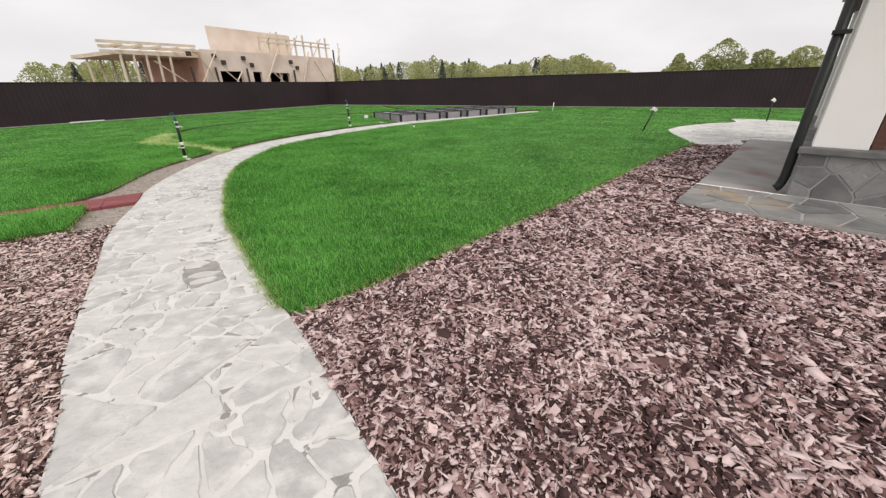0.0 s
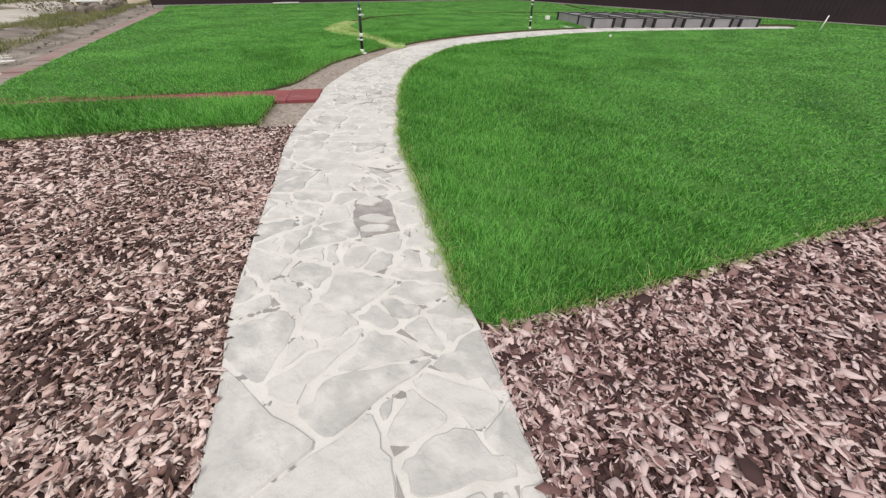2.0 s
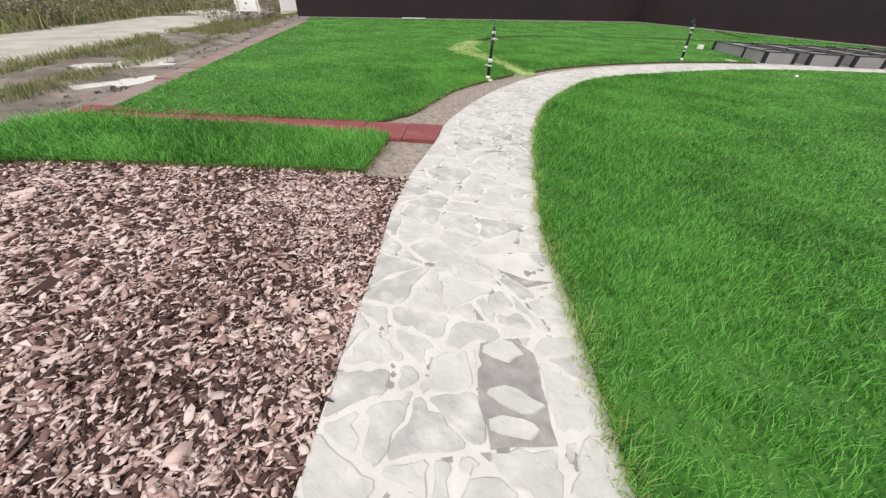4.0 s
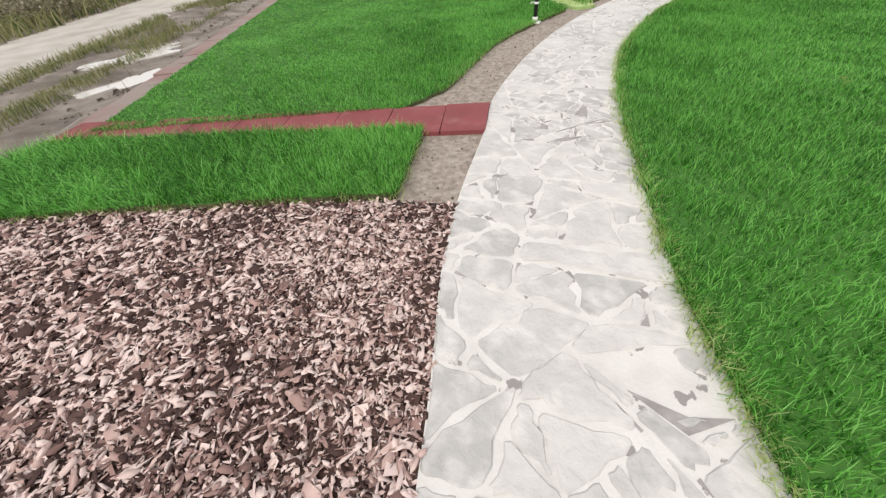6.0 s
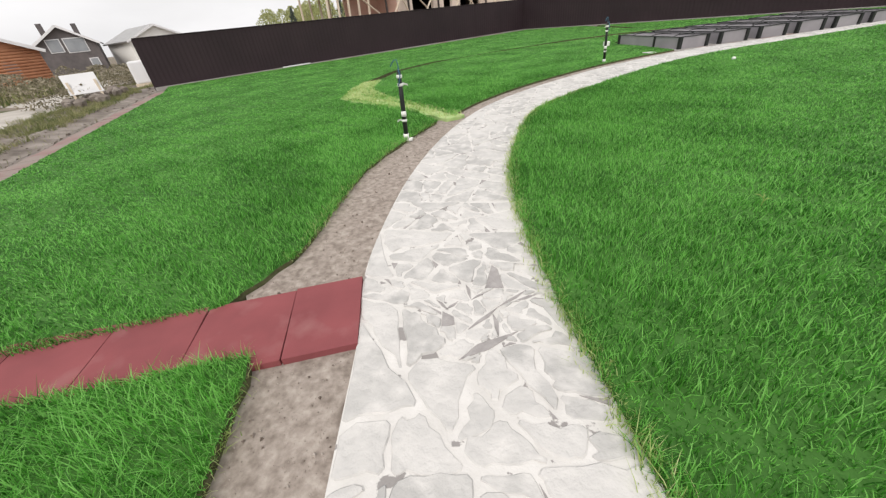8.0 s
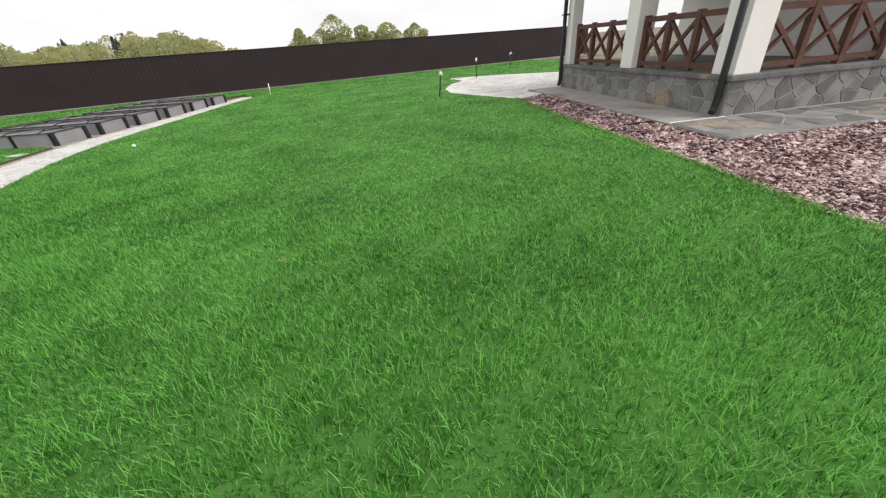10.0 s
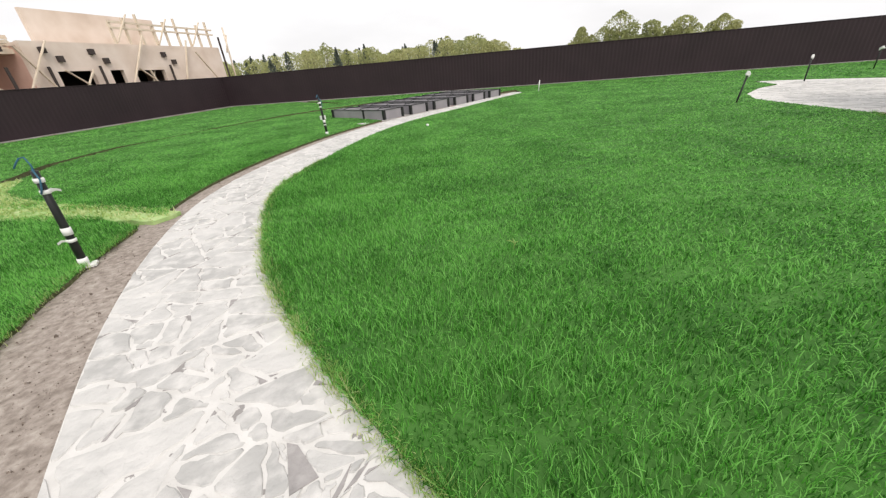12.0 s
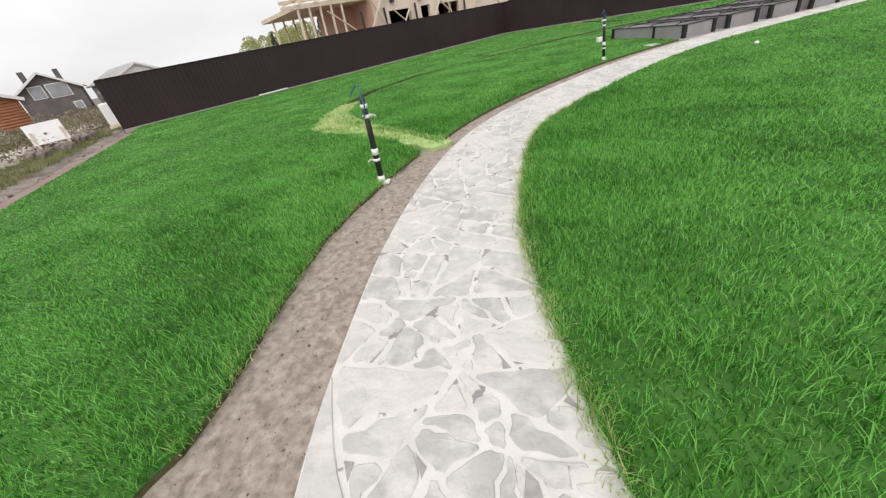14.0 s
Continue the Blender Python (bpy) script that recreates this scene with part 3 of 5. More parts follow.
# ---------------------------------------------------------------- lawns, sand and mulch beds
LAWN_MAIN = BARK_LAWN[:-1] + PATIO_EDGE[:-1] + SEAM_R[:-1] + stretch_of(path_r, 2.1, 22.3)[::-1]
LAWN_BACK = [(11.55, 16.5), (11.45, 18.3), (10.55, 21.75), (8.7, 23.6), (6.9, 24.6), (5.0, 24.5), (3.4, 23.6), (1.4, 24.2), (-0.8, 25.8), (-4.0, 28), (-6.5, 33.4), (7.0, 26.95), (24, 18.6), (22, 11), (14.2, 11.8), (13, 14.6)]
LAWN_OUTER = [tuple(KERB_A + kd * 0.05 - ko * 0.42)] + [(-5.72, 4.86)] + SAND_EDGE[2:] + [(a - 0.10, b + 0.02) for a, b in SEAM_L[1:8]] + [(-10.3, 18.6), (-8.9, 20.8), (-6.9, 23.2), (-4.6, 25.0), (-1.5, 26.0), (-4.5, 28), (-7.3, 33.8), (-11.8, 35.9)] + [tuple(FENCE_END + fu * 0.5 - fn * 0.5)] + [tuple(KERB_B - kd * 1.0 - ko * 0.42)]
LAWN_INNER = [(-6.2, 9.62), (-7.05, 10.22), (-8.45, 10.92), (-9.65, 11.55), (-10.25, 12.6), (-10.65, 13.7), (-11.05, 15.7), (-10.6, 17.8), (-9.2, 20.0), (-7.2, 22.3), (-4.6, 24.2), (-1.6, 25.2), (1.2, 23.7), (-1.2, 21.9), (-4.6, 20.7), (-2.75, 17.3)] + [(x - 0.27, y + 0.12) for x, y in stretch_of(path_l, 9.8, 16.6)[::-1]]
LAWN_STRIP = [(-4.58, 3.74), (-5.17, 4.58), (-8.45, 2.14), (-8.2, 1.2), (-7.7, 0.5), (-6.9, 1.7), (-6.13, 2.42), (-5.15, 3.27)]
lawn_label = {"lawn_main": "lush green lawn of fresh rolled turf beside the path", "lawn_back": "green lawn in front of the dark fence", "lawn_outer": "green lawn between sand strip and road verge", "lawn_inner": "green lawn with a worn yellow rim", "lawn_strip": "narrow green lawn strip beside mulch and red tiles"}
LAWNS = {"lawn_main": LAWN_MAIN, "lawn_back": LAWN_BACK, "lawn_outer": LAWN_OUTER, "lawn_inner": LAWN_INNER, "lawn_strip": LAWN_STRIP}
outlines = {}
TURF_Z = {"lawn_main": 0.014, "lawn_back": 0.008, "lawn_outer": 0.018, "lawn_inner": 0.018, "lawn_strip": 0.045}
for k, (name, poly) in enumerate(LAWNS.items()):
    outlines[name] = ragged(poly, 0.12 if name != "lawn_back" else 0.5, 0.016, 20 + k)
    o = tagged(slab(name, outlines[name], -0.09, TURF_Z[name], M_TURF), lawn_label[name], "lawn", kind="structure")
    o.data.materials.append(M_TURF_EDGE)
    m = len(outlines[name])
    o.data.polygons.foreach_set("material_index", [0] * (len(o.data.polygons) - m) + [1] * m)

SAND = SAND_EDGE[:1] + [(-4.5, 3.6)] + [(-4.1, 3.92)] + [(x + 0.03, y) for x, y in stretch_of(path_l, 3.95, 17.2)] + [(-2.9, 17.5), (-3.6, 17.0), (-4.3, 15.9), (-5.4, 13.6), (-6.1, 11.4), (-6.35, 10.2), (-6.55, 9.3), (-6.55, 8.2), (-6.4, 7.0), (-6.0, 6.0), (-5.75, 5.0)]
tagged(slab("sand_strip", np.array(SAND), -0.09, -0.02, M_SAND), "bare sandy soil strip along the path", "soil", kind="structure")

MULCH_L = [(0.45, -2.0), (-0.68, -0.55)] + stretch_of(path_l, -0.5, 3.93)[1:] + [(-4.15, 3.95), (-4.57, 3.7), (-5.15, 3.24), (-6.13, 2.39), (-6.9, 1.68), (-7.7, 0.45), (-6.8, -1.2), (-4.2, -3.2), (-1, -4)]
H0, H_ANG = np.array([4.47, 4.92]), 48.5
hu = np.array([math.cos(radians(H_ANG)), math.sin(radians(H_ANG))])
hv = np.array([-hu[1], hu[0]])


def at_house(x, y):
    return tuple(H0 + hu * x + hv * y)


MULCH_R = BARK_LAWN + [(6.3, 9.5), at_house(5.15, 1.03), at_house(-0.1, 1.03), at_house(-1.22, 1.03), at_house(-1.22, -8)] + [(2.2, -3.6)] + [(1.6, -1.4)] + stretch_of(path_r, -1.3, 2.1)
for name, poly in (("mulch_bed_west", MULCH_L), ("mulch_bed_east", MULCH_R)):
    tagged(slab(name, np.array(poly), -0.09, -0.012, M_BARKBED), "planting bed covered with reddish brown bark mulch", "mulch bed", kind="structure")


def scatter(poly, density, lo, hi, seed):
    """Random places inside poly at that many to the square metre, between lo and hi metres from the near stretch of the path."""
    r = np.random.default_rng(seed)
    poly = np.asarray(poly)
    a, b = poly.min(axis=0), poly.max(axis=0)
    near_a, near_b = NEAR.min(axis=0) - hi * 1.4, NEAR.max(axis=0) + hi * 1.4
    a, b = np.maximum(a, near_a), np.minimum(b, near_b)
    if (b <= a).any():
        return np.zeros((0, 2)), r
    cell = 0.5
    cx, cy = np.meshgrid(np.arange(a[0], b[0], cell), np.arange(a[1], b[1], cell))
    c = np.stack([cx.ravel(), cy.ravel()], 1)
    d = away(c + cell / 2, NEAR)
    c = c[(d >= 0.7 * lo - 0.36) & (d < 1.4 * hi + 0.36)]
    p = np.repeat(c, max(1, round(density * cell * cell)), axis=0)
    p = p + r.uniform(0, cell, p.shape)
    p = p[inside(p, poly)]
    d = away(p, NEAR)
    d = d * (1 + r.normal(0, 0.14, len(d)))
    return p[(d >= lo) & (d < hi)], r


def blades(p, r, height, width, z, lean=0.5, bent=True):
    """Grass blades rooted at p: corner arrays for bulk_mesh."""
    n = len(p)
    a = r.uniform(0, 2 * np.pi, n)
    u, v_ = p @ np.array([0.15, 0.99]), p @ np.array([0.99, -0.15])
    ridge = np.sin(14.5 * u + 1.7 * np.sin(1.3 * v_ + 0.7 * np.sin(1.9 * u)) + 2.1 * np.sin(0.9 * u + 0.35 * v_)) * (0.55 + 0.45 * np.sin(2.1 * v_ + 3 * np.sin(1.1 * u)))
    tuft = np.sin(p[:, 0] * 31 + 3 * np.sin(p[:, 1] * 9)) * np.sin(p[:, 1] * 35 + 2.5 * np.sin(p[:, 0] * 11))
    h = height * r.uniform(0.5, 1.2, n) * (1 + 0.34 * ridge + 0.26 * tuft + 0.12 * np.sin(p[:, 0] * 1.9 + 1) * np.sin(p[:, 1] * 2.3))
    w = width * r.uniform(0.7, 1.3, n)
    t = r.uniform(0.05, lean, n) * h
    face = a + r.uniform(0.6, 2.5, n)
    dirv = np.stack([np.cos(a), np.sin(a)], 1)
    side = np.stack([np.cos(face), np.sin(face)], 1) * (w / 2)[:, None]
    base = np.concatenate([p, np.full((n, 1), z)], 1)
    s3 = np.concatenate([side, np.zeros((n, 1))], 1)
    dirv = dirv + np.array([0.15, 0.99]) * (0.4 * ridge)[:, None]
    mid = base + np.concatenate([dirv * (t * 0.35)[:, None], (h * 0.55)[:, None]], 1)
    tip = base + np.concatenate([dirv * (t * 1.3)[:, None], h[:, None]], 1)
    if bent:
        v = np.stack([base - s3, base + s3, mid + s3 * 0.75, mid - s3 * 0.75, tip], 1).reshape(-1, 3)
        o = (np.arange(n) * 5)[:, None]
        loops = (o + np.array([0, 1, 2, 3, 3, 2, 4])).ravel()
        sizes = np.tile([4, 3], n)
    else:
        v = np.stack([base - s3, base + s3, tip], 1).reshape(-1, 3)
        loops = (np.arange(n)[:, None] * 3 + np.array([0, 1, 2])).ravel()
        sizes = np.full(n, 3)
    return v, loops, sizes


def join(parts):
    vs_, ls_, ss_, o = [], [], [], 0
    for v, l, s_ in parts:
        vs_.append(v)
        ls_.append(l + o)
        ss_.append(s_)
        o += len(v)
    return np.concatenate(vs_), np.concatenate(ls_), np.concatenate(ss_)


ZONES = [(0.0, 1.9, 4900, 0.056, 0.0052, True, 1.0), (1.9, 3.4, 3900, 0.042, 0.0066, True, 1.5), (3.4, 6.0, 3000, 0.027, 0.0105, False, 2.4), (6.0, 11.0, 1500, 0.02, 0.019, False, 3.0), (11.0, 19.0, 520, 0.02, 0.036, False, 3.2), (19.0, 34.0, 150, 0.022, 0.066, False, 3.4)]
for k, name in enumerate(LAWNS):
    got = []
    for z, (lo, hi, dens, h, w, bent, lean) in enumerate(ZONES):
        p, r = scatter(LAWNS[name], dens, lo, hi, 100 + 10 * k + z)
        if len(p):
            got.append(blades(p, r, 0.085 if name == "lawn_strip" else h, w, TURF_Z[name] - 0.002, lean, bent))
    g = bulk_mesh("grass", *join(got), M_GRASS)
    tagged(g, "dense short green grass blades of the lawn", "grass", kind="stuff")

# green blades hanging over the cut edges of the turf
over = []
for k, (line, z) in enumerate(((SAND_EDGE[2:], 0.014), ([(-4.58, 3.74), (-5.17, 4.58), (-8.3, 2.24)], 0.04), ([(-4.58, 3.74), (-5.15, 3.27), (-6.13, 2.42), (-6.9, 1.7), (-7.7, 0.5)], 0.04), ([tuple(KERB_A - ko * 0.42), (-5.72, 4.86)], 0.014), (stretch_of(path_r, 2.2, 12), 0.01), (BARK_LAWN, 0.01))):
    q = np.array(line)
    ln = np.concatenate([[0], np.cumsum(np.hypot(*np.diff(q, axis=0).T))])
    r = np.random.default_rng(160 + k)
    u = r.uniform(0, ln[-1], int(ln[-1] * 420))
    p = np.stack([np.interp(u, ln, q[:, 0]), np.interp(u, ln, q[:, 1])], 1) + r.normal(0, 0.016, (len(u), 2))
    over.append(blades(p, r, 0.055, 0.0046, z, 1.3, True))
tagged(bulk_mesh("grass", *join(over), M_GRASS), "green grass blades hanging over the turf edges", "grass", kind="stuff")

# dry fringe where the turf meets path, tiles and mulch, and the worn yellow patch
fringe = []
for k, (line, off) in enumerate(((stretch_of(path_r, 2.2, 12), -0.015), (SAND_EDGE[2:], -0.05), (BARK_LAWN, 0.03), ([(-4.58, 3.74), (-5.17, 4.58)], -0.03), ([(-4.58, 3.74), (-5.15, 3.27), (-6.13, 2.42), (-6.9, 1.7)], 0.0))):
    q = np.array(line)
    ln = np.concatenate([[0], np.cumsum(np.hypot(*np.diff(q, axis=0).T))])
    r = np.random.default_rng(60 + k)
    u = r.uniform(0, ln[-1], int(ln[-1] * (650 if k == 0 else 320)))
    p = np.stack([np.interp(u, ln, q[:, 0]), np.interp(u, ln, q[:, 1])], 1) + r.normal(0, 0.034, (len(u), 2))
    p[:, 0] += off * 0.6
    fringe.append(blades(p, r, 0.055, 0.005, 0.0, 1.4, True))
WORN = [(-6.3, 9.45), (-7.1, 9.9), (-8.5, 10.5), (-9.9, 11.1), (-10.6, 12.4), (-11.0, 13.6), (-10.6, 13.9), (-10.0, 12.6), (-9.3, 11.9), (-8.3, 11.1), (-7.0, 10.35), (-6.1, 9.75)]
tagged(slab("worn_turf", ragged(WORN, 0.15, 0.05, 9), -0.05, 0.028, M_TURF_WORN), "worn yellowish turf on the edge of two lawns", "lawn", kind="structure")
p, r = scatter(np.array(WORN), 700, 0, 20, 71)
fringe.append(blades(p, r, 0.05, 0.016, 0.026, 1.8, False))
tagged(bulk_mesh("dry_grass", *join(fringe), M_GRASS_DRY), "dry yellowish grass along the turf edges", "grass", kind="stuff")


def chips(name, poly, label, seed, mat):
    got = []
    layers = ((0, 1.9, 2600, 0.95, 6), (1.9, 4.5, 1500, 1.2, 6), (4.5, 9.0, 560, 1.5, 6), (9.0, 15.0, 330, 1.9, 6), (0, 1.9, 2900, 0.95, 4), (1.9, 4.5, 2100, 1.2, 4), (4.5, 9.0, 800, 1.5, 4), (9.0, 15.0, 460, 1.9, 4))
    for z, (lo, hi, dens, size, c) in enumerate(layers):
        p, r = scatter(np.array(poly), dens, lo, hi, seed + z)
        p = p[(p[:, 1] > 0.1) | (r.uniform(0, 1, len(p)) < 0.1)]     # thinner behind the start of the walk
        m = len(p)
        if not m:
            continue
        L = size * np.exp(r.normal(math.log(0.043), 0.42, m)) / 2
        W = L * np.where(r.uniform(0, 1, m) < 0.55, r.uniform(0.28, 0.6, m), r.uniform(0.12, 0.3, m))
        H = size * r.uniform(0.002, 0.006, m)
        q = r.uniform(0.55, 1.0, (m, 6))
        sk = r.uniform(-0.5, 0.5, m) * W
        yaw, pit, rol = r.uniform(0, 2 * np.pi, m), r.normal(0, 0.26, m), r.normal(0, 0.4, m)
        if c == 6:
            X = np.stack([-L, -L * 0.5 * q[:, 0], L * 0.6 * q[:, 1], L * q[:, 2], L * 0.5 * q[:, 3], -L * 0.6 * q[:, 4]] * 2, 1)
            Y = np.stack([sk * q[:, 1], -W * q[:, 5], -W * q[:, 2] + sk, sk, W * q[:, 3] + sk, W * q[:, 0]] * 2, 1)
        else:
            X = np.stack([-L, L * 0.8 * q[:, 1], L * q[:, 2], -L * q[:, 3]] * 2, 1)
            Y = np.stack([-W * q[:, 5], -W * q[:, 2] + sk, W * q[:, 3] + sk, W * q[:, 0]] * 2, 1)
        Z = np.concatenate([np.repeat(H[:, None], c, 1), np.zeros((m, c))], 1)
        Z[:, :c] += r.normal(0, 0.003, (m, c))
        Y, Z = Y * np.cos(rol)[:, None] - Z * np.sin(rol)[:, None], Y * np.sin(rol)[:, None] + Z * np.cos(rol)[:, None]
        X, Z = X * np.cos(pit)[:, None] + Z * np.sin(pit)[:, None], -X * np.sin(pit)[:, None] + Z * np.cos(pit)[:, None]
        X, Y = X * np.cos(yaw)[:, None] - Y * np.sin(yaw)[:, None], X * np.sin(yaw)[:, None] + Y * np.cos(yaw)[:, None]
        low, high = (0.0, 0.026) if c == 6 else (-0.008, 0.012)
        base = low - 0.004 + r.uniform(0, 1, m) * (high - low) * (0.7 + 0.3 * np.sin(p[:, 0] * 2.2) * np.sin(p[:, 1] * 2.6))
        v = np.stack([X + p[:, :1], Y + p[:, 1:], Z + base[:, None]], 2).reshape(-1, 3)
        if c == 4:                                  # the lower layer lies buried: its faces alone
            v = v.reshape(m, 8, 3)[:, :4].reshape(-1, 3)
            got.append((v, np.arange(4 * m), np.full(m, 4)))
            continue
        rim = [w for k in range(c) for w in (c + k, c + (k + 1) % c, (k + 1) % c, k)]
        loops = (np.arange(m)[:, None] * 2 * c + np.array(list(range(c)) + rim)).ravel()
        got.append((v, loops, np.tile([c] + [4] * c, m)))
    tagged(bulk_mesh(name, *join(got), mat), label, "bark mulch", kind="stuff")


chips("bark_chips", MULCH_L, "loose dry tan brown pine bark chips", 200, M_CHIP_TAN)
chips("bark_chips", MULCH_R, "loose reddish brown pine bark chips", 230, M_CHIP_RED)

# clods and crumbs on the sand
p, r = scatter(np.array(SAND), 900, 0, 6, 300)
cv, cf = [], []
for x, y in p:
    sz = float(np.exp(r.normal(math.log(0.0024), 0.65)))
    o = len(cv)
    a = r.uniform(0, 6.28)
    cv += [(x + sz * math.cos(a + t), y + sz * math.sin(a + t), -0.023) for t in (0, 2.1, 4.2)] + [(x + sz * 0.5 * math.cos(a + t), y + sz * 0.5 * math.sin(a + t), -0.02 + sz * 1.1) for t in (0.6, 2.7, 4.8)]
    cf += [(o, o + 1, o + 4, o + 3), (o + 1, o + 2, o + 5, o + 4), (o + 2, o, o + 3, o + 5), (o + 3, o + 4, o + 5)]
tagged(mesh_object("soil_crumbs", cv, cf, M_CRUMB), "crumbs and clods of sandy soil", "soil", kind="stuff")

# thin black lawn edging where the mulch meets the sand
edging = part("lawn_edging", tube([(-4.62, 3.62, 0.0), (-4.45, 3.74, 0.006), (-4.3, 3.84, 0.004), (-4.2, 3.9, -0.004)], 0.009, 6), M_BLACK)
tagged(edging, "black plastic lawn edging strip at the mulch's end", "edging")


edging2 = part("lawn_edging", beam((3.42, 6.22, 0.01), (3.82, 5.86, 0.015), 0.02, 0.05), M_BLACK)
tagged(edging2, "dark edging strip sticking out of the mulch by the paving", "edging")


# ---------------------------------------------------------------- red rubber tiles
def tile_mesh(lx, ly, h):
    bm = boxm(-lx / 2, -ly / 2, 0, lx / 2, ly / 2, h, 0.006)
    me = bpy.data.meshes.new("tile")
    bm.to_mesh(me)
    bm.free()
    me.materials.append(M_RUBBER)
    return me


tile_row = tagged(empty("tile_path", -5.0, 5.0, 0, 0), "row of dark red square rubber paving tiles", "paving", kind="structure")
tile_data = tile_mesh(0.545, 0.6, 0.06)
corner0 = TILE_N * 7.03
along = float(np.array([-5.02, 5.16]) @ TILE_DIR)
pos = along - 0.02
rng = np.random.default_rng(8)
k = 0
end_tile = slab("tile", np.array([corner0 + TILE_DIR * (along - 0.3) - TILE_N * 0.31, corner0 + TILE_DIR * (along + 0.1) - TILE_N * 0.31, corner0 + TILE_DIR * (along + 0.13) + TILE_N * 0.3, corner0 + TILE_DIR * (along - 0.3) + TILE_N * 0.3]), -0.04, 0.022, M_RUBBER)
end_tile.parent = tile_row
end_tile.matrix_parent_inverse = tile_row.matrix_world.inverted()
pos = along - 0.306
while pos > float(KERB_A @ TILE_DIR) + 0.1:
    wd = 0.545
    c = corner0 + TILE_DIR * (pos - wd / 2) + TILE_N * rng.normal(0, 0.004)
    o = new("tile", tile_data)
    o.parent = tile_row
    o.matrix_world = pose(c[0], c[1], -0.038 + rng.normal(0, 0.0015), rng.normal(0, 0.25), rng.normal(0, 0.25), math.degrees(math.atan2(0.6, 0.8)) + rng.normal(0, 0.25))
    pos -= wd + 0.006
    k += 1
kerb_row = tagged(empty("tile_kerb", KERB_A[0], KERB_A[1], 0, 0), "muddy red rubber tiles edging the lawn towards the road", "paving", kind="structure")
kerb_data = tile_mesh(0.545, 0.4, 0.05)
kerb_data.materials[0] = M_RUBBER_MUD
L = np.linalg.norm(KERB_B - KERB_A)
for k in range(int(L / 0.551)):
    c = KERB_A + kd * (0.3 + k * 0.551) - ko * 0.2
    o = new("tile", kerb_data)
    o.parent = kerb_row
    o.matrix_world = pose(c[0], c[1], -0.05 + rng.normal(0, 0.004), rng.normal(0, 1), rng.normal(0, 1), math.degrees(math.atan2(kd[1], kd[0])) + rng.normal(0, 0.6))


# ---------------------------------------------------------------- fence
def corrugated(length, z0, z1, depth=0.009, pitch=0.2):
    """A trapezoid sheet along x with its ribs towards -y."""
    prof, x = [], 0.0
    while x < length - 1e-6:
        for fx, fy in ((0, 0), (0.3, 0), (0.42, -depth), (0.78, -depth), (0.9, 0)):
            prof.append((min(x + fx * pitch, length), fy))
        x += pitch
    prof.append((length, 0))
    m = len(prof)
    v = [(a, b, z) for z in (z0, z1) for a, b in prof]
    f = [(i, i + 1, m + i + 1, m + i) for i in range(m - 1)]
    me = bpy.data.meshes.new("panel")
    me.from_pydata(v, [], f)
    me.materials.append(M_FENCE)
    me.update()
    return me


def fence(label, start, ang, panels, width, flip):
    f = tagged(empty("fence", start[0], start[1], 0, ang), label, "fence")
    sheet = corrugated(width, 0.03, 2.0)
    post = bpy.data.meshes.new("post")
    bm = boxm(-0.03, 0.01, -0.1, 0.03, 0.07, 1.98, 0.004)
    bm.to_mesh(post)
    bm.free()
    post.materials.append(M_FENCE)
    cap = bpy.data.meshes.new("cap")
    bm = boxm(0, -0.03, 1.985, width, 0.03, 2.02, 0.006)
    bm.to_mesh(cap)
    bm.free()
    cap.materials.append(M_FENCE)
    for i in range(panels):
        for nm, me in (("panel", sheet), ("post", post), ("cap_rail", cap)):
            o = new(nm, me)
            o.parent = f
            o.location = (i * width, 0.002 * (i % 2), 0)
    o = new("post", post)
    o.parent = f
    o.location = (panels * width, 0, 0)
    return f


fence("tall dark brown corrugated metal fence beside the road end", FENCE_END, FENCE_ANGLE, 10, 2.52, False)
fence("tall dark brown corrugated metal fence behind the lawn", FENCE_CORNER, FENCE_ANGLE - 90, 18, 2.6, False)
bd = -fn
for nm, a, b, side in (("fence_footing", FENCE_END, FENCE_CORNER, -fn), ("fence_footing", FENCE_CORNER, FENCE_CORNER + bd * 46, -fu)):
    q = np.array([a + side * 0.03, b + side * 0.03, b + side * 0.3, a + side * 0.3])
    tagged(slab(nm, q, -0.1, 0.03, M_CONCRETE), "pale concrete strip under the fence", "footing", kind="structure")


# ---------------------------------------------------------------- house terrace
house = tagged(empty("terrace_house", H0[0], H0[1], 0, H_ANG), "cream house terrace on a dark stone plinth with brown timber railing", "house")
part("plinth", boxm(0, -8, -0.1, 6.1, 0, 0.6), M_SLATE_JOINT, house, "grey flagstone clad plinth")
part("plinth_cap", boxm(-0.05, -8, 0.6, 6.15, 0.05, 0.68, 0.01), M_SLATE, house, "dark slate coping")
part("wall", boxm(0.3, -8, 0.68, 5.9, -3.6, 3.0), M_RENDER, house, "cream rendered wall")
part("beam", boxm(-0.05, -8, 2.75, 6.1, 0.02, 3.0, 0.01), M_BROWN, house)
part("roof", boxm(-0.25, -8.4, 3.0, 6.35, 0.22, 3.2, 0.02), M_ROOF, house)


def column(x, y, wx, wy):
    part("column", boxm(x, y, 0.68, x + wx, y + wy, 2.75, 0.012), M_RENDER, house)


column(0.06, -0.56, 0.45, 0.5)
column(2.8, -0.48, 0.42, 0.42)
column(5.78, -0.34, 0.3, 0.3)
column(0.03, -3.6, 0.42, 0.42)


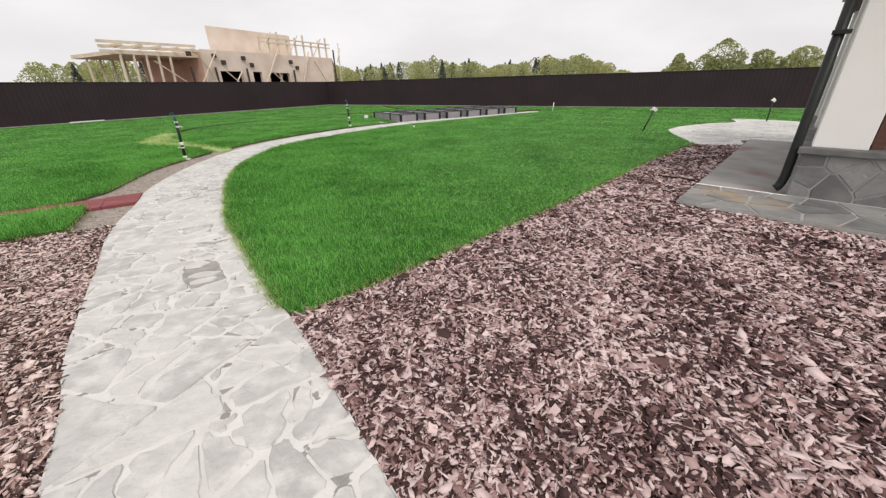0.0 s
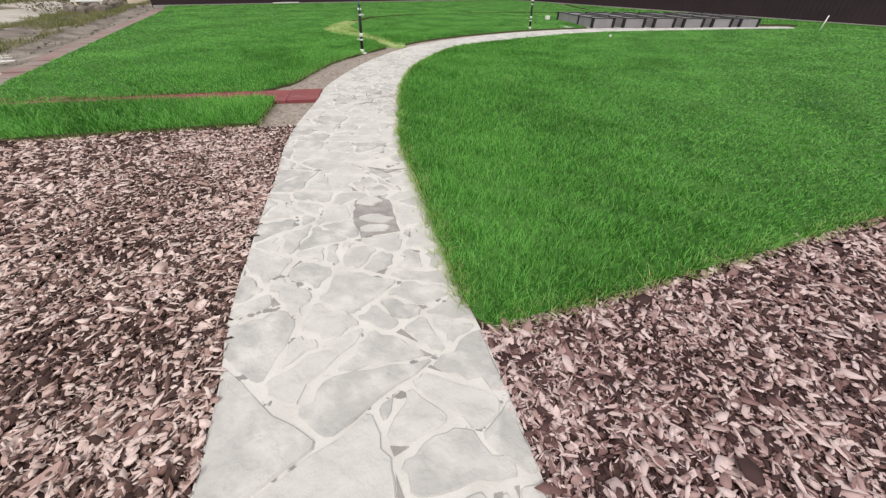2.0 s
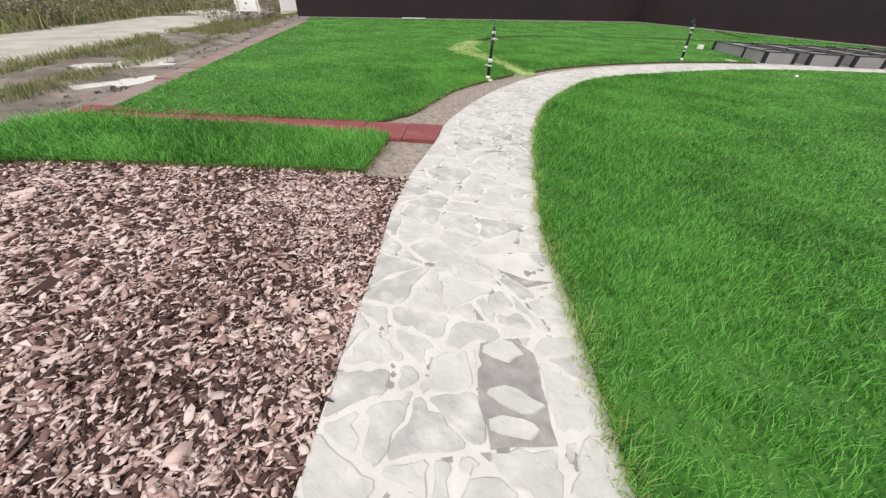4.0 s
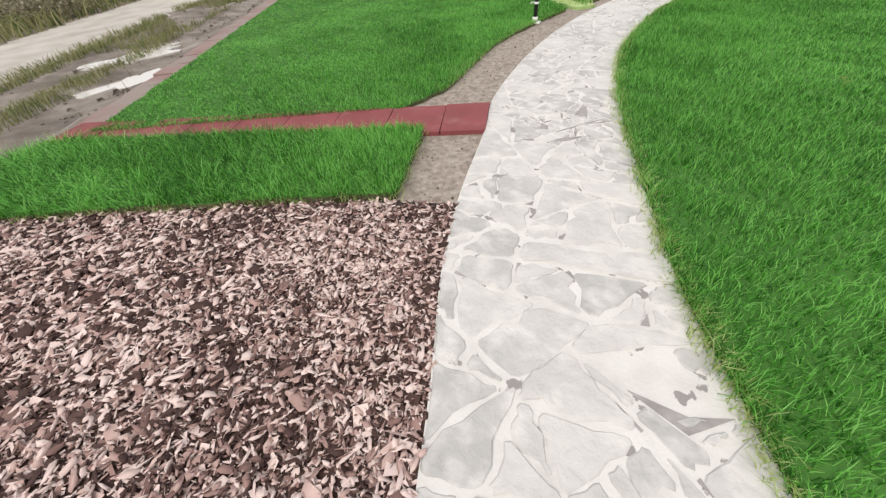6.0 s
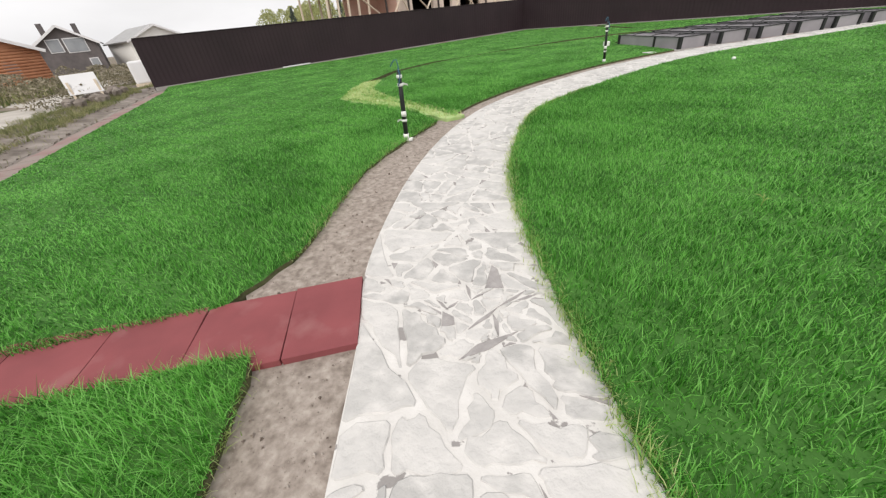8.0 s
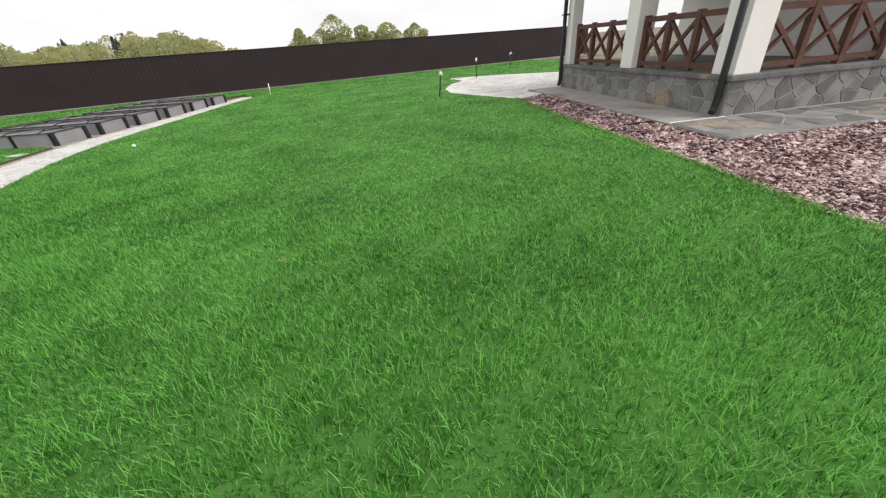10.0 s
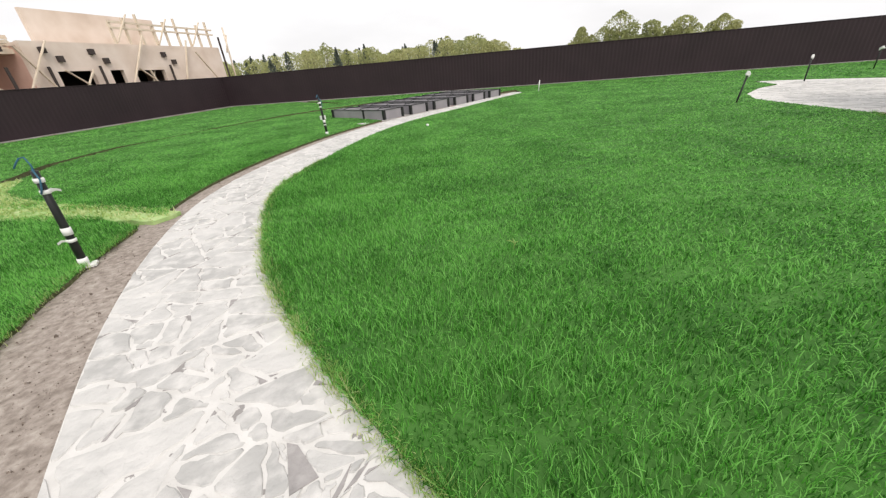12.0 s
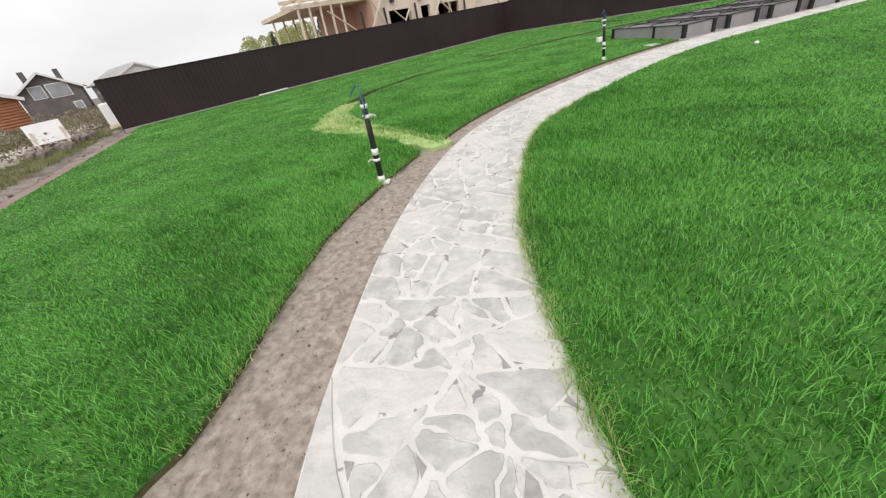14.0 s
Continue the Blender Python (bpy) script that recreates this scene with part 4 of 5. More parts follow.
def railing(ax, ay, bx, by):
    """A timber railing with crossed braces from a to b on the coping."""
    a, b = Vector((ax, ay, 0)), Vector((bx, by, 0))
    d = b - a
    m = max(1, round(d.length / 0.9))
    for z, h in ((0.78, 0.09), (1.62, 0.1)):
        part("rail", beam(a + Vector((0, 0, z)), b + Vector((0, 0, z)), 0.09, h), M_BROWN, house)
    for i in range(m + 1):
        q = a + d * min(0.97, max(0.03, i / m))
        part("baluster", boxm(q.x - 0.055, q.y - 0.055, 0.68, q.x + 0.055, q.y + 0.055, 1.7, 0.006), M_BROWN, house)
    for i in range(m):
        q0, q1 = a + d * (i / m), a + d * ((i + 1) / m)
        part("brace", beam(q0 + Vector((0, 0, 0.82)), q1 + Vector((0, 0, 1.6)), 0.07, 0.05), M_BROWN, house)
        part("brace", beam(q1 + Vector((0, 0, 0.82)), q0 + Vector((0, 0, 1.6)), 0.05, 0.07), M_BROWN, house)


railing(0.51, -0.25, 2.8, -0.25)
railing(3.22, -0.25, 5.78, -0.25)
railing(0.25, -0.56, 0.25, -3.18)

# flagstone cladding of the plinth
rng = np.random.default_rng(31)


def cladding(length, height, put):
    """Irregular flat stones over a face of that size; put(s, z, out) gives the place on the house."""
    sd = np.array([(x + rng.uniform(-0.13, 0.13), z + rng.uniform(-0.07, 0.07)) for x in np.arange(0.15, length, 0.34) for z in np.arange(0.12, height, 0.22)])
    for p in sd:
        d = np.hypot(*(sd - p).T)
        poly = [np.array(q) for q in ((max(0, p[0] - 0.5), 0.0), (min(length, p[0] + 0.5), 0.0), (min(length, p[0] + 0.5), height), (max(0, p[0] - 0.5), height))]
        for k in np.argsort(d)[1:12]:
            nrm = (sd[k] - p) / max(d[k], 1e-6)
            poly = clip(poly, p + nrm * (d[k] / 2 - 0.011), nrm)
            if len(poly) < 3:
                break
        if len(poly) < 3:
            continue
        q = np.array(poly)
        c = q.mean(axis=0)
        m = len(q)
        v = [put(*a, 0.0) for a in q] + [put(*(c + (a - c) * 0.95), 0.014) for a in q]
        f = [(i, (i + 1) % m, m + (i + 1) % m, m + i) for i in range(m)] + [tuple(range(m, 2 * m))]
        o = mesh_object("stone", v, f, M_SLATE)
        o.parent = house


cladding(6.1, 0.6, lambda s_, z, out: (6.1 - s_, out, z))
cladding(4.0, 0.6, lambda s_, z, out: (-out, -s_, z))


def downpipe(x, y):
    d = tagged(empty("downpipe", *at_house(x, y), 0, H_ANG), "black rain downpipe at the terrace corner", "downpipe")
    part("pipe", tube([(0, 0, 2.9), (0, 0, 0.3), (0.0, 0.01, 0.2), (-0.01, 0.03, 0.13), (-0.02, 0.06, 0.1)], 0.055, 12), M_BLACK, d)
    for z in (1.95, 2.6):
        part("clip", boxm(-0.07, -0.1, z, 0.07, 0.065, z + 0.04), M_BLACK, d)


downpipe(0.1, 0.08)
downpipe(6.03, 0.08)

# paving round the terrace
side = [at_house(-0.06, 0), at_house(6.2, 0), at_house(6.2, 1.03), at_house(-0.06, 1.03)]
tagged(slab("pavement_side", np.array(side)[::-1], -0.1, 0.035, M_CONCRETE), "worn grey brown concrete paving along the terrace", "pavement", kind="structure")
front = [at_house(-1.22, 1.03), at_house(-1.22, -8), at_house(0, -8), at_house(0, 0), at_house(-0.1, 0), at_house(-0.1, 1.03)]
pave_front = tagged(slab("pavement_front", np.array(front), -0.1, 0.05, M_SLATE_JOINT), "dark slate flags laid before the terrace plinth", "pavement", kind="structure")
tagged(slab("edge_strip", np.array([at_house(-0.1, 0.0), at_house(-0.06, 0.0), at_house(-0.06, 1.03), at_house(-0.1, 1.03)]), -0.1, 0.058, M_RENDER), "pale edge strip between two pavings", "edge strip", kind="structure")
sd = np.array([(x + rng.uniform(-0.13, 0.13), y + rng.uniform(-0.15, 0.15)) for x in (-1.0, -0.62, -0.25) for y in np.arange(-5, 0.95, 0.42)])
for p in sd:
    d = np.hypot(*(sd - p).T)
    poly = [np.array(q) for q in ((-1.215, p[1] - 0.6), (-0.105, p[1] - 0.6), (-0.105, min(1.025, p[1] + 0.6)), (-1.215, min(1.025, p[1] + 0.6)))]
    for k in np.argsort(d)[1:12]:
        nrm = (sd[k] - p) / max(d[k], 1e-6)
        poly = clip(poly, p + nrm * (d[k] / 2 - 0.009), nrm)
        if len(poly) < 3:
            break
    if len(poly) < 3:
        continue
    v, f = flag_mesh(np.array([at_house(*q) for q in poly]), 0.058, int(abs(p[1]) * 999))
    mesh_object("flag", v, f, M_SLATE).parent = pave_front

patio_poly = PATIO_EDGE + [(12.6, 15.2), (13.8, 12.4), (14.5, 9.5), (11.5, 6.8), at_house(6.2, -1.2), at_house(6.2, 1.05), at_house(5.2, 1.05), (6.35, 9.55)]
patio = tagged(slab("patio", smooth_line(patio_poly, 4)[:-1], -0.1, 0.01, M_MORTAR), "pale crazy paved patio beyond the terrace", "patio", kind="structure")
pp = np.array(patio_poly)
pv, pf = [], []
sd = np.array([(x + rng.uniform(-0.16, 0.16), y + rng.uniform(-0.16, 0.16)) for x in np.arange(6, 14, 0.42) for y in np.arange(9, 17, 0.42)])
sd = sd[inside(sd, pp)]
for i, p in enumerate(sd):
    d = np.hypot(*(sd - p).T)
    poly = [np.array(q) for q in ((p[0] - 0.35, p[1] - 0.35), (p[0] + 0.35, p[1] - 0.35), (p[0] + 0.35, p[1] + 0.35), (p[0] - 0.35, p[1] + 0.35))]
    for k in np.argsort(d)[1:12]:
        nrm = (sd[k] - p) / max(d[k], 1e-6)
        poly = clip(poly, p + nrm * (d[k] / 2 - 0.012), nrm)
    if len(poly) < 3 or not inside(np.array(poly), pp).all():
        continue
    v, f = flag_mesh(np.array(poly), 0.017, i)
    o = len(pv)
    pv += v
    pf += [tuple(a + o for a in q) for q in f]
pf_ob = mesh_object("patio_flags", pv, pf, M_STONE_FAR)
pf_ob.parent = patio
tagged(pf_ob, kind="stuff")


# ---------------------------------------------------------------- cable posts
def cable_post(x, y, lean_x, lean_y, rz, label):
    """A black pipe with tape wraps and a blue cable end on a small foot plate."""
    t = empty("cable_post", x, y, -0.01, rz)
    tagged(t, label, "post", "cable posts")
    top = Vector((lean_x, lean_y, 1.0))
    ax = [Vector((0, 0, 0.0)) + top * k for k in (0.0, 0.5, 0.93)]
    part("pipe", tube(ax, [0.034, 0.032, 0.027], 12), M_BLACK, t)
    part("foot_plate", boxm(-0.07, -0.05, 0.0, 0.09, 0.06, 0.03, 0.008), M_TAPE, t, "dirty white foot plate")
    part("collar", tube([top * 0.025, top * 0.1], 0.04, 12), M_TAPE, t)
    for k, (z, h) in enumerate(((0.34, 0.07), (0.27, 0.03), (0.73, 0.035), (0.83, 0.04))):
        part("tape_wrap", tube([top * z, top * (z + h)], 0.037, 12), M_TAPE, t, "white plastic tape")
    for z, a, l in ((0.745, 0.3, 0.07), (0.75, 0.9, 0.05), (0.29, 3.3, 0.07), (0.84, 2.4, 0.04)):
        bm = bmesh.new()
        d = Vector((math.cos(a), math.sin(a), -0.12))
        c = top * z
        w = Vector((0, 0, 0.011))
        pts = [c + d * 0.03, c + d * (0.03 + l * 0.5) + Vector((0, 0, 0.015)), c + d * (0.03 + l)]
        rows = [(bm.verts.new(q - w), bm.verts.new(q + w)) for q in pts]
        for (a0, a1), (b0, b1) in zip(rows, rows[1:]):
            bm.faces.new((a0, b0, b1, a1))
        bmesh.ops.solidify(bm, geom=bm.faces[:], thickness=0.003)
        part("tape_end", bm, M_TAPE, t, "loose tape end")
    part("cable", tube([top * 0.86, top * 0.98, top * 1.03 + Vector((-0.015, 0, 0.02)), top * 1.045 + Vector((-0.05, 0.0, 0.0)), top * 1.0 + Vector((-0.09, 0.01, 0.0)), top * 0.97 + Vector((-0.11, 0.01, 0))], 0.007, 8), M_BLUE, t, "blue cable end")
    part("cable_loop", tube([top * 0.95 + Vector((0.0, -0.03, 0)), top * 0.86 + Vector((0.02, -0.045, 0)), top * 0.78 + Vector((0.0, -0.05, 0)), top * 0.74 + Vector((-0.02, -0.04, 0))], 0.008, 6), M_BLUE, t)
    return t


cable_post(-6.44, 8.38, 0.03, 0.02, 20, "tall black pipe post with white tape and blue cable")
cable_post(-4.44, 15.45, -0.03, 0.02, 70, "black pipe post wrapped in white plastic near the planters")


def marker(x, y, h, lean, mat, head, label, rz=0):
    t = tagged(empty("marker_stake", x, y, 0.0, rz), label, "stake", "marker stakes")
    top = Vector((lean, 0, h))
    part("rod", tube([(0, 0, -0.02), top], 0.022, 8), mat, t)
    if head:
        bm = boxm(-0.09, -0.03, 0, 0.09, 0.03, 0.1, 0.012, Matrix.Translation(top) @ pose(0, 0, 0, 10, 25, 0))
        part("wrap", bm, M_TAPE, t, "white plastic wrap")
        part("wrap_end", boxm(-0.16, -0.012, 0.03, -0.06, 0.012, 0.07, 0.004, Matrix.Translation(top)), M_TAPE, t)


marker(6.03, 12.5, 0.62, 0.33, M_BLACK, True, "leaning dark stake with a white wrapped tip on the lawn", 25)
marker(11.8, 14.95, 0.72, 0.0, M_BLACK, True, "thin stake with a white plastic top behind the patio", 30)
marker(17.2, 16.2, 0.7, 0.0, M_BLACK, True, "thin stake with a white plastic top by the fence", 60)
marker(5.4, 22.1, 0.5, 0.04, M_TAPE, False, "short pale wrapped stake at the lawn's far end", 0)

bm = bmesh.new()
bmesh.ops.create_icosphere(bm, subdivisions=2, radius=0.042)
for v in bm.verts:
    v.co *= 1 + 0.12 * noise.noise(v.co * 30)
    v.co.z *= 0.8
ball = part("plastic_cap", bm, M_TAPE)
ball.location = (-1.72, 14.75, 0.05)
tagged(ball, "small white plastic cap lying on the lawn", "cap")
flagstone = part("loose_flag", boxm(-0.22, -0.14, 0, 0.22, 0.14, 0.035, 0.01), M_STONE)
flagstone.matrix_world = pose(-3.3, 16.95, -0.01, 2, 3, 40)
tagged(flagstone, "single loose pale flag on the sand", "stone")


# ---------------------------------------------------------------- raised planters
def planter(label):
    w, l, h = 0.86, 2.9, 0.3
    t = tagged(empty("raised_planter"), label, "planter", "raised planters beside the path")
    for nm, b in (("end_board", (0, 0, 0, w, 0.03, h)), ("end_board", (0, l - 0.03, 0, w, l, h)), ("side_board", (0, 0.03, 0, 0.03, l - 0.03, h)), ("side_board", (w - 0.03, 0.03, 0, w, l - 0.03, h))):
        part(nm, boxm(*b, 0.004), M_GREY_BOARD, t)
    for x in (0.0, w):
        for y in (0.0, l):
            part("corner_post", boxm(x - 0.045, y - 0.045, 0, x + 0.045, y + 0.045, h + 0.02, 0.006), M_BLACK, t, "black corner post")
        part("mid_post", boxm(x - 0.035, l * 0.36, 0, x + 0.035, l * 0.36 + 0.06, h + 0.015, 0.004), M_BLACK, t)
        part("rim", boxm(x - 0.018, 0.03, h, x + 0.018, l - 0.03, h + 0.018, 0.004), M_BLACK, t)
    for y in (0.0, l):
        part("rim", boxm(0.03, y - 0.018, h, w - 0.03, y + 0.018, h + 0.018, 0.004), M_BLACK, t)
    bm = bmesh.new()
    bmesh.ops.create_grid(bm, x_segments=8, y_segments=20, size=0.5)
    for v in bm.verts:
        v.co = Vector((0.03 + (v.co.x + 0.5) * (w - 0.06), 0.03 + (v.co.y + 0.5) * (l - 0.06), h - 0.03 + 0.03 * noise.noise(Vector((v.co.x * 6, v.co.y * 9, 1)))))
    part("soil", bm, M_SOIL, t, "dark soil")
    for k in range(3):
        y = 0.4 + k * 0.95
        part("hose", tube([(0.05, y, h), (0.3, y + 0.1, h + 0.03), (0.6, y + 0.02, h + 0.03), (w - 0.05, y + 0.08, h)], 0.014, 6), M_BLACK, t, "black drip hose")
    return t


pl = planter("grey raised planter with black corners and dark soil")
PL0, PL_ANG = np.array([-2.63, 17.55]), 36.5
pd = np.array([math.cos(radians(PL_ANG)), math.sin(radians(PL_ANG))])
for k in range(6):
    c = PL0 + pd * 1.3 * k
    m = pose(c[0], c[1], -0.01, 0, 0, PL_ANG)
    if k:
        copy_thing(pl, m)
    else:
        pl.matrix_basis = m
pad = np.array([PL0 - pd * 0.25 + np.array([0.15, -0.2]), PL0 + pd * 7.9 + np.array([0.15, -0.2]), PL0 + pd * 7.9 + np.array([-1.95, 2.65]), PL0 - pd * 0.25 + np.array([-1.95, 2.65])])
tagged(slab("planter_pad", pad, -0.09, -0.008, M_CONCRETE), "grey gravel pad under the planters", "pad", kind="structure")
bx = part("pale_block", boxm(-0.09, -0.07, 0, 0.09, 0.07, 0.14, 0.012), M_TAPE)
bx.matrix_world = pose(-4.75, 19.6, 0.02, 0, 0, 30)
tagged(bx, "pale block standing beside the planters on grass", "block")


# ---------------------------------------------------------------- road side
def puddle(cx, cy, rx, ry, ang, seed):
    r = np.random.default_rng(seed)
    a = np.linspace(0, 2 * np.pi, 41)[:-1]
    k = 1 + 0.28 * np.sin(3 * a + r.uniform(0, 6)) + 0.16 * np.sin(7 * a + r.uniform(0, 6)) + 0.07 * np.sin(13 * a)
    q = np.stack([rx * np.cos(a) * k, ry * np.sin(a) * k], 1)
    ca, sa = math.cos(radians(ang)), math.sin(radians(ang))
    q = q @ np.array([[ca, sa], [-sa, ca]]) + (cx, cy)
    o = slab("puddle", q, -0.3, -0.243, M_WATER)
    tagged(o, "shallow rain puddle in the muddy verge", "puddle", kind="structure")


puddle(-11.75, 3.55, 0.8, 0.36, 97, 4)
puddle(-14.0, 4.15, 0.95, 0.55, 82, 9)

# verge grass and brush
rng = np.random.default_rng(51)
got = []
for lo, hi, dens, h, w in ((1.7, 4.6, 420, 0.15, 0.012), (8.6, 30, 22, 0.6, 0.06), (0.8, 2.3, 12, 0.1, 0.01)):
    t = rng.uniform(-14, 40, int(dens * 54 * (hi - lo)))
    d = rng.uniform(lo, hi, len(t))
    p = KERB_A + kd * t[:, None] + ko * d[:, None]
    keep = np.array([noise.noise(Vector((a * 0.5, b * 0.5, 3.0))) > (-0.12 if hi < 5 else -0.5) for a, b in p])
    p = p[keep]
    v, l, s_ = blades(p, rng, h, w, 0.0, 0.9, True)
    zz = np.repeat(ground_height(p[:, 0], p[:, 1]), 5)
    v[:, 2] += zz
    got.append((v, l, s_))
tagged(bulk_mesh("verge_grass", *join(got), M_WEED), "dry tufts of grass and brush along the road", "grass", kind="stuff")

# clods thrown up in the mud
cv, cf = [], []
t = rng.uniform(-4, 24, 1200)
d = rng.uniform(0.3, 4.3, 1200)
for x, y in KERB_A + kd * t[:, None] + ko * d[:, None]:
    sz = float(np.exp(rng.normal(math.log(0.03), 0.5)))
    z = float(ground_height(np.array(x), np.array(y))) - 0.02
    o, a = len(cv), rng.uniform(0, 6.28)
    cv += [(x + sz * math.cos(a + q), y + sz * math.sin(a + q), z) for q in (0, 2.1, 4.2)] + [(x + sz * 0.5 * math.cos(a + q), y + sz * 0.5 * math.sin(a + q), z + sz * 0.8) for q in (0.6, 2.7, 4.8)]
    cf += [(o, o + 1, o + 4, o + 3), (o + 1, o + 2, o + 5, o + 4), (o + 2, o, o + 3, o + 5), (o + 3, o + 4, o + 5)]
tagged(mesh_object("mud_clods", cv, cf, M_MUD), "rough clods of mud along the verge", "mud", kind="stuff")

board = tagged(empty("leaning_board", -25.9, 12.7, -0.25, 72), "large white board leaning on rubble by the road", "board")
part("board", boxm(-0.62, -0.03, 0.42, 0.62, 0.03, 1.3, 0.01, pose(0, 0, 0, -24, 0, 0)), M_WHITE, board)
part("prop", beam((-0.5, 0.1, 0.0), (-0.5, 0.32, 0.9), 0.09, 0.09), M_TIMBER, board)
part("prop", beam((0.5, 0.1, 0.0), (0.5, 0.32, 0.9), 0.09, 0.09), M_TIMBER, board)
stack = tagged(empty("wrapped_stack", -30.9, 17.9, -0.27, 150), "stack of materials wrapped in white film on a pallet", "stack")
part("pallet", boxm(-0.8, -0.6, 0, 0.8, 0.6, 0.16, 0.01), M_TIMBER, stack)
part("wrapping", boxm(-0.75, -0.55, 0.16, 0.75, 0.55, 1.35, 0.09), M_WHITE, stack, "white film wrapping")
stack2 = tagged(empty("wrapped_stack", -33.0, 20.2, -0.27, 140), "tall stack wrapped in white film by the fence end", "stack")
part("pallet", boxm(-0.8, -0.6, 0, 0.8, 0.6, 0.16, 0.01), M_TIMBER, stack2)
part("wrapping", boxm(-0.75, -0.55, 0.16, 0.75, 0.55, 2.2, 0.09), M_WHITE, stack2, "white film wrapping")
bm = bmesh.new()
for k in range(40):
    r = bmesh.ops.create_icosphere(bm, subdivisions=1, radius=rng.uniform(0.12, 0.32))
    c = Vector((rng.uniform(-28.9, -24.4), 0, 0))
    c.y = 12.9 + (-25.9 - c.x) * 0.85 + rng.uniform(-0.7, 0.7)
    c.z = -0.2 + rng.uniform(0, 0.15)
    for v in r["verts"]:
        v.co = v.co * (1 + 0.3 * noise.noise(v.co * 6 + c)) + c
plank_c = FENCE_CORNER - fu * 18.6 - fn * 0.4
plank = part("plank", boxm(-0.75, -0.07, 0, 0.75, 0.07, 0.05, 0.006), M_WHITE)
plank.matrix_world = pose(plank_c[0], plank_c[1], 0.028, 0, 0, FENCE_ANGLE + 1.5)
tagged(plank, "long white plank lying along the fence foot", "plank")
weed = tagged(empty("weed", -2.59, 7.09, 0.0, 0), "small pale weed stalk standing out of the lawn", "weed")
part("stalk", tube([(0, 0, 0), (0.01, 0.005, 0.07), (-0.005, 0.01, 0.13)], [0.003, 0.0025, 0.0015], 5), M_GRASS_DRY, weed)
for a in (0.4, 2.6, 4.4):
    part("leaf", tube([(0.008, 0.004, 0.06 + 0.01 * a), (0.03 * math.cos(a), 0.03 * math.sin(a), 0.085 + 0.01 * a), (0.06 * math.cos(a), 0.06 * math.sin(a), 0.08 + 0.01 * a)], [0.003, 0.004, 0.001], 5), M_GRASS_DRY, weed)
rub = part("rubble_heap", bm, M_MUD)
tagged(rub, "dark heap of earth and rubble by the road", "rubble", kind="stuff")


# ---------------------------------------------------------------- house under construction behind the fence
B0 = FENCE_CORNER + fn * 5.0
site = tagged(empty("house_under_construction", B0[0], B0[1], -0.1, FENCE_ANGLE), "unfinished pale timber panelled house shell with dark window openings", "house")


def wall_with_openings(x0, x1, z0, z1, holes, y0, y1):
    """A wall along x with rectangular openings (xa, xb, za, zb)."""
    bm = bmesh.new()
    xs = sorted({x0, x1, *[h[0] for h in holes], *[h[1] for h in holes]})
    for a, b in zip(xs, xs[1:]):
        cuts = sorted((h[2], h[3]) for h in holes if h[0] <= a and h[1] >= b)
        z = z0
        for c, d_ in cuts:
            if c > z:
                box(bm, a, y0, z, b, y1, c)
            z = d_
        if z < z1:
            box(bm, a, y0, z, b, y1, z1)
    bmesh.ops.remove_doubles(bm, verts=bm.verts, dist=0.001)
    return bm


WINS = [(-6.9, -4.9, 0.9, 3.05), (-3.85, -2.95, 0.9, 3.05), (-2.1, 0.2, 0.9, 3.0)]
part("wall", wall_with_openings(-8.1, 6.4, 0, 4.6, WINS, 0.0, 0.3), M_OSB, site, "pale panelled front wall")
part("wall", boxm(6.1, 0.3, 0, 6.4, 9, 4.6), M_OSB, site)
part("wall", boxm(-8.1, 8.7, 0, 6.1, 9, 4.6), M_DARK, site)
part("wall", boxm(-8.1, 0.3, 0, -7.8, 8.7, 4.4), M_PINK, site, "terracotta block side wall")
part("floor_slab", boxm(-8.1, 0.3, 4.3, 6.1, 8.7, 4.55), M_OSB, site)
part("floor_slab", boxm(-13.6, 0.6, 4.0, -8.1, 8.0, 4.25), M_TIMBER, site)
part("wall", boxm(-11.0, 3.2, 0, -8.1, 3.4, 4.0), M_PINK, site, "terracotta block inner wall")
for x in (-9.3, -7.35, -4.5, 0.7, 6.55):
    part("scaffold_post", boxm(x - 0.055, -0.21, 0, x + 0.055, -0.1, 3.3 if x < 6 else 5.4), M_DARK, site)
for x, z in ((-9.2, 4.2), (-7.2, 4.15), (-6.5, 3.7), (-4.6, 4.1), (-3.9, 3.6), (0.5, 4.0), (1.2, 3.5)):
    part("bracket", boxm(x - 0.15, -0.22, z - 0.16, x + 0.15, 0.0, z + 0.16, 0.02), M_DARK, site)
for a, b in (((-8.9, -0.35, 2.0), (-7.0, -0.35, 4.6)), ((-7.4, -0.3, 2.0), (-8.6, -0.3, 4.3)), ((-6.6, -0.2, 3.1), (-4.6, -0.2, 1.4)), ((-5.0, -0.2, 3.1), (-6.4, -0.2, 1.4)), ((-2.9, -0.3, 2.0), (-0.8, -0.3, 5.2)), ((-1.9, -0.2, 3.1), (0.4, -0.2, 1.2)), ((1.6, -0.3, 2.0), (2.8, -0.3, 5.0)), ((3.4, -0.3, 4.2), (5.4, -0.3, 1.6)), ((-11.8, -0.2, 3.6), (-9.4, -0.2, 1.8)), ((-0.3, 0.35, 3.1), (-1.2, 0.35, 1.3)), ((-1.2, -0.25, 3.0), (-0.6, -0.25, 1.0))):
    part("brace", beam(a, b, 0.14, 0.05), M_TIMBER, site)
for x in (-13.4, -12.6, -11.8, -11.0, -10.2):
    part("stud", beam((x - 0.25, 0.7, 0), (x, 0.7, 4.1), 0.16, 0.1), M_TIMBER, site)
    part("stud", beam((x - 0.1, 6.0, 0), (x, 6.0, 4.1), 0.16, 0.1), M_TIMBER, site)
